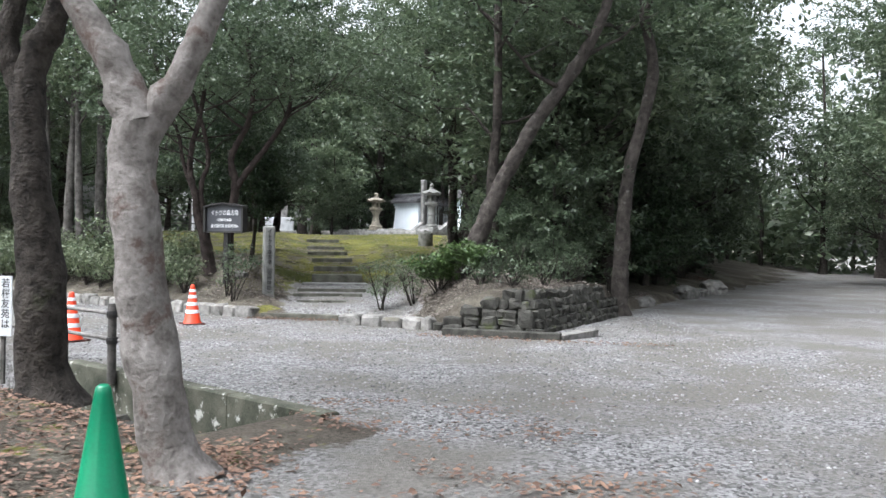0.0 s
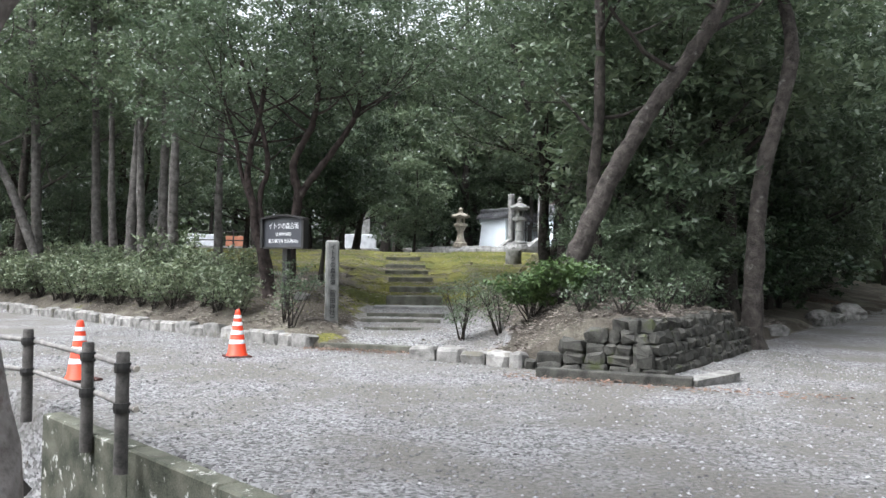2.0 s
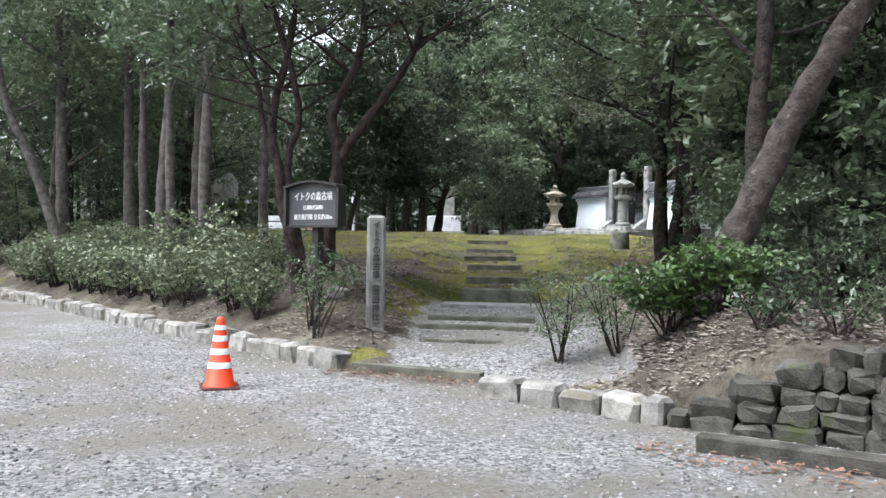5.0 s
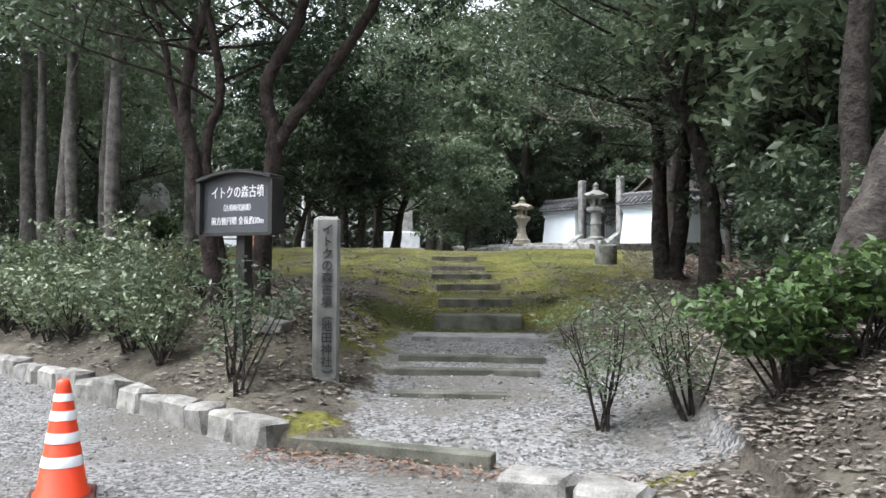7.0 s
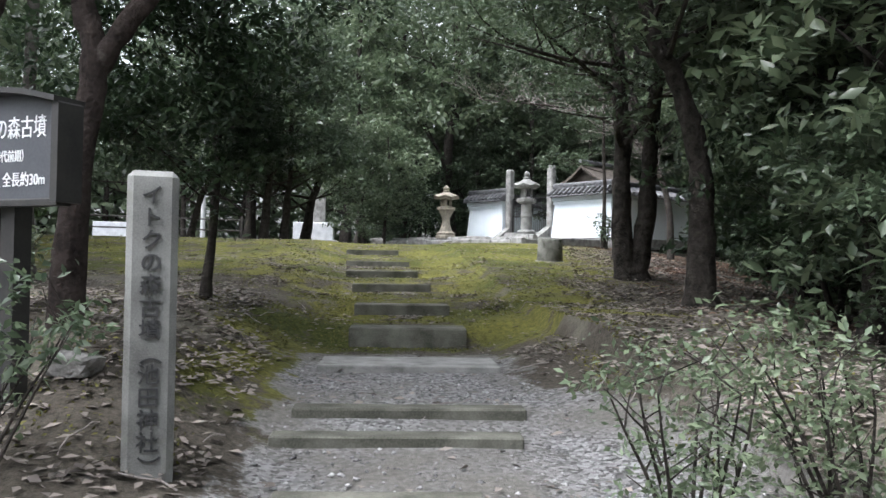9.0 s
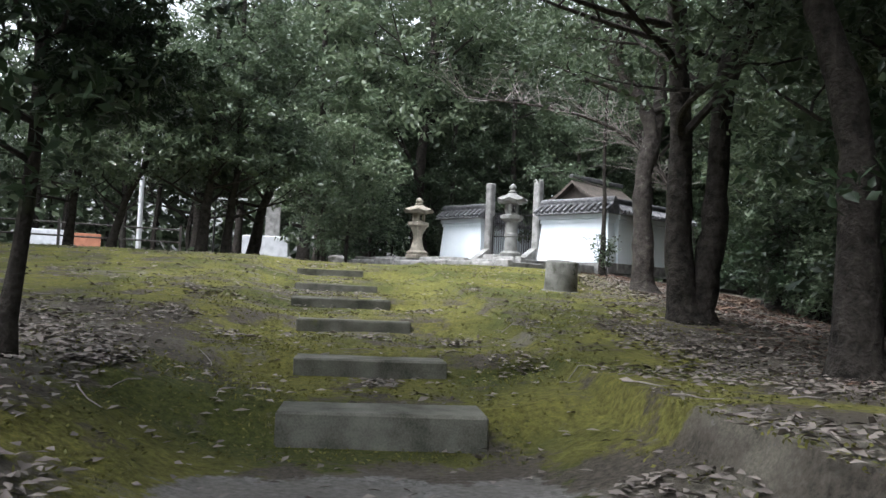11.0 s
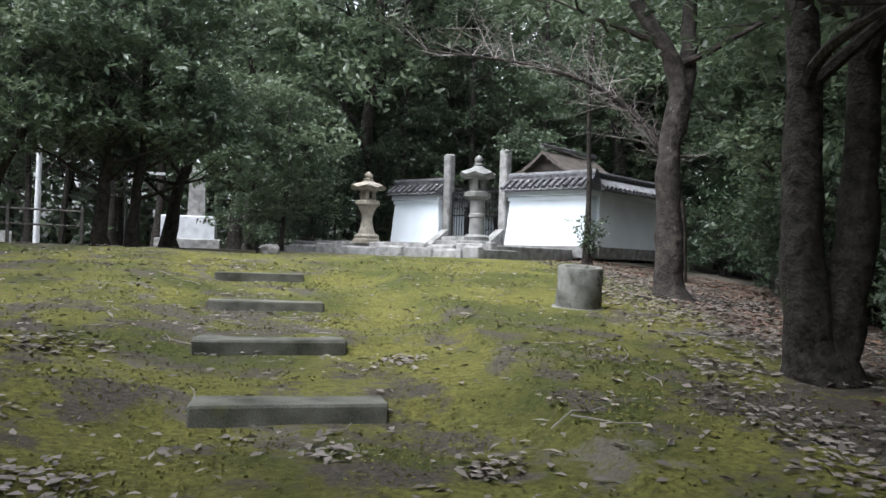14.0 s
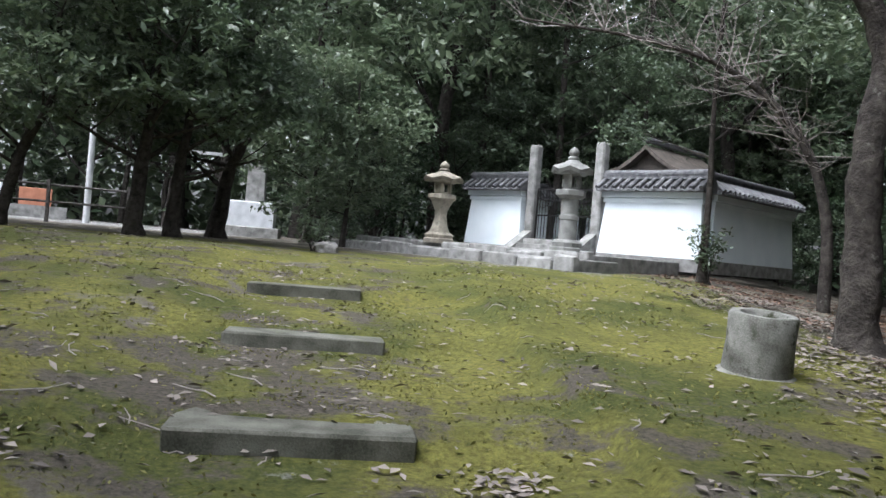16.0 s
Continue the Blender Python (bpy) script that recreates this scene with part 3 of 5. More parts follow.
def wall_run(name, x0, x1, m, label):
    """A battered plaster wall on a stone footing, with a tiled coping; its face is -y."""
    w = x1 - x0
    own = thing(name, m, label, "wall", kind="structure")
    foot = part("footing", Shape().box(w, 0.52, 0.32, (0, 0, 0)), GRANITE, own, "pale granite footing")
    foot.matrix_world = m @ Matrix.Translation(((x0 + x1) / 2, 0.26, -0.08))
    sh = Shape()
    a = w / 2
    v = [(-a, 0, 0), (a, 0, 0), (a, 0.5, 0), (-a, 0.5, 0), (-a + 0.12, 0.09, 1.48), (a - 0.12, 0.09, 1.48), (a - 0.12, 0.41, 1.48), (-a + 0.12, 0.41, 1.48)]
    sh.add(v, [(3, 2, 1, 0), (4, 5, 6, 7), (0, 1, 5, 4), (1, 2, 6, 5), (2, 3, 7, 6), (3, 0, 4, 7)])
    pl = part("plaster", sh, PLASTER, own, "white plaster face")
    pl.matrix_world = m @ Matrix.Translation(((x0 + x1) / 2, 0.01, 0.24))
    for z, pr, h in ((1.60, 0.03, 0.12), (1.73, 0.09, 0.16)):
        ob = part("moulding", Shape().box(w - 0.16 + pr, 0.36 + 2 * pr, h, (0, 0, 0), bevel=0.02), PLASTER, own, "white plaster moulding")
        ob.matrix_world = m @ Matrix.Translation(((x0 + x1) / 2, 0.26, z))
    # coping: two tiled slopes, round cover tiles, edge discs and a ridge
    under = Shape()
    hw = w / 2 + 0.05
    under.add([(-hw, -0.42, 0), (hw, -0.42, 0), (hw, 0, 0.30), (-hw, 0, 0.30), (-hw, 0.42, 0), (hw, 0.42, 0), (-hw, -0.42, -0.05), (hw, -0.42, -0.05), (hw, 0.42, -0.05), (-hw, 0.42, -0.05)],
              [(0, 1, 2, 3), (3, 2, 5, 4), (6, 7, 1, 0), (4, 5, 8, 9), (9, 8, 7, 6), (0, 3, 4, 9, 6), (1, 7, 8, 5, 2)])
    ob = part("tile_bed", under, TILE, own, "dark grey tile slope")
    ob.matrix_world = m @ Matrix.Translation(((x0 + x1) / 2, 0.26, 1.93))
    roll = Shape().tube([(0, -0.46, 0.035), (0, -0.22, 0.20), (0, 0, 0.345)], [0.062, 0.058, 0.055], 8).mesh("cover_tile", TILE, True)
    flat = Shape().tube([(-0.125, -0.47, -0.005), (-0.06, -0.475, -0.035), (0.0, -0.475, -0.045), (0.06, -0.475, -0.035), (0.125, -0.47, -0.005)], [0.03] * 5, 6).mesh("eave_tile", TILE, True)
    n = max(2, round(w / 0.25))
    for i in range(n + 1):
        x = x0 + w * i / n
        for side in (0, 180):
            t = part("cover_tile", roll, None, own)
            t.matrix_world = m @ pose(x, 0.26, 1.93, 0, 0, side)
            if i < n:
                t = part("eave_tile", flat, None, own)
                t.matrix_world = m @ pose(x + w / n / 2, 0.26, 1.93, 0, 0, side)
    rg = Shape()
    rg.box(w + 0.1, 0.22, 0.10, (0, 0, 0.30)).box(w + 0.14, 0.26, 0.035, (0, 0, 0.40))
    rg.tube([(-hw, 0, 0.46), (0, 0, 0.45), (hw, 0, 0.46)], [0.085] * 3, 10)
    ob = part("ridge", rg, TILE, own, "dark ridge tiles", True)
    ob.matrix_world = m @ Matrix.Translation(((x0 + x1) / 2, 0.26, 1.93))
    return own


wall_run("wall_front_1", -3.0, 0.0, SH, "white plastered shrine wall with dark tiled coping")
wall_run("wall_front_2", -8.0, -5.75, SH, "white plastered shrine wall with dark tiled coping")
wall_run("wall_side_1", 0.55, 5.4, SH @ pose(0.02, 0, 0, 0, 0, 90), "white plastered shrine side wall, shaded, with tiled coping")
wall_run("wall_side_2", -5.4, -0.55, SH @ pose(-8.02, 0, 0, 0, 0, -90), "white plastered shrine side wall with tiled coping")
wall_run("wall_back", 0.5, 7.5, SH @ pose(0, 5.95, 0, 0, 0, 180), "white plastered back wall of the shrine enclosure")
for x in (-3.22, -5.55):
    p = new("gate_post", stone_mesh("gate_post", 0.30, 0.30, 3.25, 81, GRANITE, 0.03))
    p.matrix_world = SH @ Matrix.Translation((x, 0.25, -0.02))
    tagged(p, "tall square granite gate post of the shrine", "gate post", "shrine gate posts")
gate = thing("iron_gate", SH @ Matrix.Translation((-4.38, 0.25, 0.42)), "black wrought-iron double gate between granite posts", "gate")
for side in (-1, 1):
    leaf = part("gate_leaf", Shape().box(0.03, 0.04, 1.75, (side * 0.03, 0, 0)).box(0.03, 0.04, 1.55, (side * 0.98, 0, 0)).box(0.98, 0.03, 0.04, (side * 0.5, 0, 0.06)).box(0.98, 0.03, 0.04, (side * 0.5, 0, 0.75)).box(0.98, 0.03, 0.04, (side * 0.5, 0, 1.5)), IRON, gate)
    for i in range(8):
        x = side * (0.12 + i * 0.11)
        part("bar", Shape().tube([(x, 0, 0.05), (x, 0, 1.0), (x, 0, 1.62 + 0.10 * math.sin(i * 0.45))], [0.012] * 3, 6), IRON, leaf)
    for i in range(3):
        cx = side * (0.22 + i * 0.28)
        part("scroll", Shape().tube([(cx + 0.11 * math.cos(a * 0.6), 0, 1.1 + 0.13 * math.sin(a * 0.6)) for a in range(11)], [0.01] * 11, 5), IRON, leaf)
for k in range(3):
    st = local_box(None, "shrine_step", GRANITE, 1.95, 0.32, 0.15, -4.38, -0.10 - 0.30 * (2 - k), 0.04 + 0.15 * k, bevel=0.015)
    tagged(st, "weathered granite step up to the shrine gate", "step", "shrine steps")
for x in (-3.25, -5.52):
    sh = Shape().add([(-0.15, -1.0, 0), (0.15, -1.0, 0), (0.15, 0.08, 0), (-0.15, 0.08, 0), (-0.15, -1.0, 0.12), (0.15, -1.0, 0.12), (0.15, 0.08, 0.72), (-0.15, 0.08, 0.72), (-0.15, -0.86, 0.14), (0.15, -0.86, 0.14)],
                     [(3, 2, 1, 0), (0, 1, 5, 4), (4, 5, 9, 8), (8, 9, 6, 7), (2, 3, 7, 6), (1, 2, 6, 9, 5), (0, 4, 8, 7, 3)])
    ob = part("step_cheek", sh, GRANITE)
    ob.matrix_world = SH @ Matrix.Translation((x, 0.0, 0.0))
    tagged(ob, "sloping granite cheek stone beside the shrine steps", "cheek stone", "shrine steps")
for name, x, y, w, d, z, h in (("platform_upper", -4.5, -1.9, 8.0, 3.7, -0.24, 0.38), ("platform_lower", -4.3, -3.0, 8.2, 3.4, -0.36, 0.38)):
    tagged(local_box(None, name, GRANITE, w, d - (2.0 if "lower" in name else 0), h, x, y - (0.85 if "lower" in name else -0.0), z, bevel=0.02), "low worn granite platform before the shrine", "platform", kind="structure")
plat = thing("platform_edge", Matrix.Identity(4), "worn granite edging stones of the shrine platform", "edging", kind="structure")
for (xa, ya, xb, yb, z, sd) in ((-8.4, -4.72, -0.1, -4.72, -0.29, 91), (-8.4, -3.82, -0.4, -3.82, -0.17, 92), (-6.5, -5.5, -3.6, -5.45, -0.40, 93)):
    a, b = SH @ Vector((xa, ya, z)), SH @ Vector((xb, yb, z))
    stone_row(plat, a, b, 1.1, 0.36 if sd < 93 else 0.22, 0.22, GRANITE, sd, z=-0.03)
inner = thing("shrine_hall", SH @ Matrix.Translation((-2.7, 3.1, 0)), "small aged timber shrine hall with dark gabled roof", "shrine")
part("body", Shape().box(2.0, 1.8, 2.2, (0, 0, 0.3)), TIMBER, inner)
roof = Shape()
for sgn in (-1, 1):
    pts = [(sgn * 0.0, 3.35), (sgn * 0.45, 2.98), (sgn * 0.85, 2.74), (sgn * 1.35, 2.58)]
    v = [(x, y, z + dz) for dz in (0, -0.12) for y in (-1.6, 1.6) for x, z in pts]
    f = [(i, i + 1, 4 + i + 1, 4 + i) for i in range(3)] + [(8 + i, 12 + i, 12 + i + 1, 8 + i + 1) for i in range(3)]
    f += [(i, 8 + i, 8 + i + 1, i + 1) for i in range(3)] + [(4 + i, 4 + i + 1, 12 + i + 1, 12 + i) for i in range(3)] + [(3, 11, 15, 7)]
    roof.add(v, f)
part("roof", roof, TIMBER, inner, "dark weathered gabled roof")
part("gable", Shape().add([(-1.0, -1.3, 2.5), (1.0, -1.3, 2.5), (0, -1.3, 3.35), (-1.0, -1.22, 2.5), (1.0, -1.22, 2.5), (0, -1.22, 3.35)], [(0, 1, 2), (5, 4, 3), (0, 3, 4, 1), (1, 4, 5, 2), (2, 5, 3, 0)]), TIMBER, inner, "carved timber gable")
part("ridge_beam", Shape().box(0.16, 3.3, 0.14, (0, 0, 3.42), bevel=0.03), TILE, inner)


def lantern(m, tall, round_shaft, mat, label, slim=1.0):
    """A stone lantern: base, shaft, platform, fire box, roof with turned-up corners, finial."""
    own = thing("stone_lantern", m, label, "stone lantern", "stone lanterns")
    k = tall / 2.0
    own.scale = (slim, slim, 1)
    seg = 6
    base = Shape().lathe([(0.42 * k, 0), (0.42 * k, 0.10 * k), (0.38 * k, 0.12 * k)], seg).lathe([(0.34 * k, 0.12 * k), (0.36 * k, 0.20 * k), (0.28 * k, 0.26 * k)], 12)
    part("base", base, mat, own)
    if round_shaft:
        sh = Shape().lathe([(0.215 * k, 0.24 * k), (0.20 * k, 0.62 * k), (0.225 * k, 0.64 * k), (0.225 * k, 0.70 * k), (0.20 * k, 0.72 * k), (0.205 * k, 1.04 * k)], 18)
    else:
        sh = Shape().lathe([(0.29 * k, 0.24 * k), (0.21 * k, 0.42 * k), (0.165 * k, 0.62 * k), (0.17 * k, 0.78 * k), (0.25 * k, 0.94 * k), (0.30 * k, 1.02 * k)], 6)
    part("shaft", sh, mat, own, "", True)
    part("platform", Shape().lathe([(0.28 * k, 1.02 * k), (0.38 * k, 1.08 * k), (0.38 * k, 1.17 * k), (0.30 * k, 1.19 * k)], seg), mat, own)
    part("fire_box_sill", Shape().lathe([(0.225 * k, 1.19 * k), (0.225 * k, 1.24 * k)], seg), mat, own)
    part("fire_box_lintel", Shape().lathe([(0.225 * k, 1.44 * k), (0.24 * k, 1.48 * k)], seg), mat, own)
    for i in range(6):
        a = math.pi / 3 * i
        part("fire_box_pillar", Shape().box(0.075 * k, 0.075 * k, 0.22 * k, (0.19 * k * math.cos(a), 0.19 * k * math.sin(a), 1.23 * k), a), mat, own)
        if i % 2:
            b = a + math.pi / 6
            part("fire_box_panel", Shape().box(0.03 * k, 0.2 * k, 0.22 * k, (0.175 * k * math.cos(b), 0.175 * k * math.sin(b), 1.23 * k), b), mat, own)
    lift = lambda i, r: (0.055 * k if i % 2 == 0 else -0.01) * (max(0.0, r / k - 0.25) / 0.25)
    roof_s = Shape().lathe([(0.20 * k, 1.47 * k), (0.46 * k, 1.49 * k), (0.50 * k, 1.55 * k), (0.36 * k, 1.63 * k), (0.20 * k, 1.70 * k), (0.13 * k, 1.745 * k)], 12, wave=lift)
    part("roof", roof_s, mat, own, "hexagonal stone roof with turned-up corners")
    fin = Shape().lathe([(0.10 * k, 1.74 * k), (0.135 * k, 1.77 * k), (0.13 * k, 1.80 * k), (0.08 * k, 1.82 * k), (0.115 * k, 1.86 * k), (0.12 * k, 1.90 * k), (0.07 * k, 1.96 * k), (0.008, 2.0 * k)], 14)
    part("finial", fin, mat, own, "onion-shaped stone finial", True)
    return own


lantern(pose(2.60, 32.27, 2.43, 0, 0, 20), 2.10, False, GRANITE_WARM, "weathered tan granite lantern with flared hexagonal shaft")
lantern(pose(5.53, 30.76, 2.43, 0, 0, 5), 2.58, True, PILLAR_STONE, "tall grey granite lantern with round shaft", 0.80)

# ---- stone basin, name pillar, notice board ----
basin = thing("stone_well_ring", pose(3.78, 18.40, hz(3.78, 18.4) - 0.03, 6, 0, 0), "hollow cylindrical grey stone ring on the moss", "stone ring")
part("ring", Shape().lathe([(0.28, 0), (0.288, 0.05), (0.275, 0.30), (0.28, 0.52), (0.262, 0.545), (0.195, 0.545), (0.18, 0.52), (0.17, 0.36), (0.165, 0.20)], 28), RING_STONE, basin, "", True)
part("flange", Shape().lathe([(0.33, -0.02), (0.335, 0.03), (0.28, 0.06)], 20), RING_STONE, basin)


def letters(text, size, m, mat, parent, name="lettering", thick=0.004, vertical=False, width=None):
    """Flat raised characters on a face: a mesh whose x runs along the line and whose y runs up."""
    cu = bpy.data.curves.new(name, "FONT")
    cu.body, cu.size, cu.extrude, cu.align_x, cu.align_y = text, size, thick, "CENTER", "CENTER"
    cu.offset = 0.006 * size if mat is INK else 0.0
    tmp = new(name, cu)
    bpy.context.view_layer.update()
    me = bpy.data.meshes.new_from_object(tmp.evaluated_get(bpy.context.evaluated_depsgraph_get()))
    bpy.data.objects.remove(tmp)
    if not me.vertices:
        return None
    if width:
        xs = [v.co.x for v in me.vertices]
        k = width / max(0.001, max(xs) - min(xs))
        for v in me.vertices:
            v.co.x *= k
    me.materials.clear()
    me.materials.append(mat)
    ob = part(name, me, None, parent)
    ob.matrix_world = m
    return ob


pillar_m = pose(-1.07, 5.02, 0.20, 0, 0, 13)
pillar = thing("stone_pillar", pillar_m, "grey stone name pillar with black vertical Japanese characters", "stone pillar")
ob = part("shaft", stone_mesh("shaft", 0.235, 0.19, 1.63, 101, PILLAR_STONE, 0.0), None, pillar)
ob.matrix_world = pillar_m
for k, ch in enumerate("イトクの森古墳（池田神社）"):
    turn = -90 if ch in "（）" else 0
    zc = 1.505 - k * 0.107
    letters(ch, 0.104, pillar_m @ pose(0, -0.103, zc, 90, 0, 0) @ pose(0, 0, 0, 0, 0, turn), INK, pillar, "character", 0.006)

sign_m = pose(-2.05, 5.62, hz(-2.05, 5.62), 0, 0, -29)
sign = thing("notice_board", sign_m, "charcoal notice board with white Japanese lettering on a post", "sign")
H0 = 1.715 - hz(-2.05, 5.62)
face, rim = Shape(), Shape()
arc = [(-0.47 + 0.94 * i / 12, 0.50 + 0.075 * math.sin(math.pi * i / 12)) for i in range(13)]
outline = [(-0.47, 0.0), (0.47, 0.0)] + arc[::-1]
n = len(outline)
face.add([(x, -0.02, H0 + z) for x, z in outline] + [(x, 0.02, H0 + z) for x, z in outline], [tuple(range(n)), tuple(range(n, 2 * n))[::-1]] + [(i, n + i, n + (i + 1) % n, (i + 1) % n) for i in range(n)])
part("panel", face, BOARD, sign, "charcoal grey panel")
for x in (-0.485, 0.485):
    part("side_post", Shape().box(0.05, 0.16, 0.53, (x, 0.0, H0 - 0.02), bevel=0.01), FRAME, sign)
part("bottom_rail", Shape().box(0.94, 0.09, 0.04, (0, 0.0, H0 - 0.035), bevel=0.008), FRAME, sign)
hood = Shape()
ring = [(x * 1.06, y, H0 + z + dz) for x, z in arc for y, dz in ((-0.10, 0.004), (0.10, 0.004), (0.10, 0.034), (-0.10, 0.034))]
hood.add(ring, [(0, 1, 2, 3), (51, 50, 49, 48)] + [(4 * i + j, 4 * i + 4 + j, 4 * i + 4 + (j + 1) % 4, 4 * i + (j + 1) % 4) for i in range(12) for j in range(4)])
part("hood", hood, FRAME, sign, "arched black hood")
part("post", Shape().box(0.11, 0.11, H0 + 0.4, (0, 0.085, -0.1)), FRAME, sign, "dark square post")
for text, size, z, w in (("イトクの森古墳", 0.13, 0.385, 0.70), ("（古墳時代前期）", 0.07, 0.235, 0.36), ("前方後円墳 全長約30m", 0.085, 0.105, 0.70)):
    letters(text, size, sign_m @ pose(0, -0.022, H0 + z, 90, 0, 0), PAINT, sign, "lettering", 0.003, width=w)


# ---- cones and bamboo fence ----
def cone(m, label, body_mat, bands, base_mat):
    own = thing("traffic_cone", m, label, "traffic cone", "traffic cones")
    part("base", Shape().box(0.37, 0.37, 0.028, (0, 0, 0), 0.2, bevel=0.008), base_mat, own, "flat square base")
    rad = lambda z: 0.145 + (0.034 - 0.145) * (z - 0.03) / 0.67
    part("body", Shape().lathe([(0.16, 0.026), (0.155, 0.045), (rad(0.06), 0.06), (rad(0.66), 0.66), (0.034, 0.69), (0.02, 0.702)], 28), body_mat, own, "", True)
    for z0, z1 in bands:
        part("band", Shape().lathe([(rad(z0) + 0.001, z0), (rad(z0) + 0.003, z0 + 0.002), (rad(z1) + 0.003, z1 - 0.002), (rad(z1) + 0.001, z1)], 28), BAND, own, "white reflective band", True)
    return own


BANDS = ((0.20, 0.26), (0.335, 0.395), (0.465, 0.52), (0.575, 0.62))
cone(pose(-2.18, 2.52, hz(-2.18, 2.52), 0, 0, 12), "orange traffic cone with white bands on gravel", ORANGE, BANDS, RUBBER)
cone(pose(-3.42, -0.02, 0.0, 0, 0, 40), "orange traffic cone with white bands behind the bamboo fence", ORANGE, BANDS, RUBBER)
green_at = (-0.83, -7.95)
cone(pose(*green_at, hz(*green_at), 0, 0, 25), "plain green plastic cone on dead leaves", GREEN, (), GREEN)

fence = thing("bamboo_fence", Matrix.Identity(4), "low dark bamboo-style rail fence beside the ditch", "fence")
lines = (((-1.55, -3.75), (-2.06, -3.10), (-3.08, -1.95), (-4.6, -0.9), (-6.6, 0.4)),)
for posts in lines:
    for x, y in posts:
        p = part("post", Shape().lathe([(0.05, -0.1), (0.047, 0.3), (0.046, 0.735), (0.038, 0.752)], 12, (x, y, 0)), POST_WOOD, fence, "", True)
        for z in (0.36, 0.64):
            part("binding", Shape().lathe([(0.058, z - 0.035), (0.062, z), (0.058, z + 0.035)], 10, (x, y, 0)), FRAME, p, "black cord binding")
for (xa, ya), (xb, yb) in zip(lines[0], lines[0][1:]):
    d = Vector((xb - xa, yb - ya, 0)).normalized()
    o = Vector((d.y, -d.x, 0)) * 0.05
    for z in (0.36, 0.64):
        a, b = Vector((xa, ya, z)) - d * 0.13 + o, Vector((xb, yb, z)) + d * 0.10 + o
        rail_part = part("rail", Shape().tube([a.lerp(b, i / 12) for i in range(13)], [0.022 + (0.003 if i % 3 == 0 else 0) for i in range(13)], 8), RAIL, fence, "weathered grey bamboo rail", True)
        part("cut_end", Shape().tube([a - d * 0.012, a + d * 0.002], [0.021, 0.023], 8), POLE, rail_part, "pale cut end")
board_m = pose(-3.12, -3.2, 0.42, 0, 0, -18)
banner = thing("fence_sign", board_m, "small white notice with black characters on a wooden stake", "sign")
part("panel", Shape().box(0.22, 0.012, 0.62, (0, 0, 0)), BAND, banner)
part("stake", Shape().box(0.035, 0.03, 0.95, (0, 0.022, -0.5)), POST_WOOD, banner, "dark wooden stake")
for k, ch in enumerate("若桜友苑は"):
    letters(ch, 0.10, board_m @ pose(0.04, -0.008, 0.54 - 0.105 * k, 90, 0, 0), INK, banner, "character", 0.001)


# ---- trees ----
def limb_path(r, start, way, length, curl, n=6):
    p, d, out = Vector(start), Vector(way).normalized(), [Vector(start)]
    for _ in range(n):
        d = (d + Vector((r.uniform(-1, 1), r.uniform(-1, 1), r.uniform(-0.5, 0.9))) * curl).normalized()
        p = p + d * (length / n)
        out.append(p.copy())
    return out


def bend(pts, per=5):
    """A smooth line through a few points."""
    pts = [Vector(p) for p in pts]
    ext = [pts[0] * 2 - pts[1]] + pts + [pts[-1] * 2 - pts[-2]]
    out = []
    for k in range(1, len(ext) - 2):
        a, b, c, d = ext[k - 1:k + 3]
        for i in range(per):
            t = i / per
            out.append(0.5 * (2 * b + (c - a) * t + (2 * a - 5 * b + 4 * c - d) * t * t + (3 * b - a - 3 * c + d) * t ** 3))
    return out + [pts[-1]]


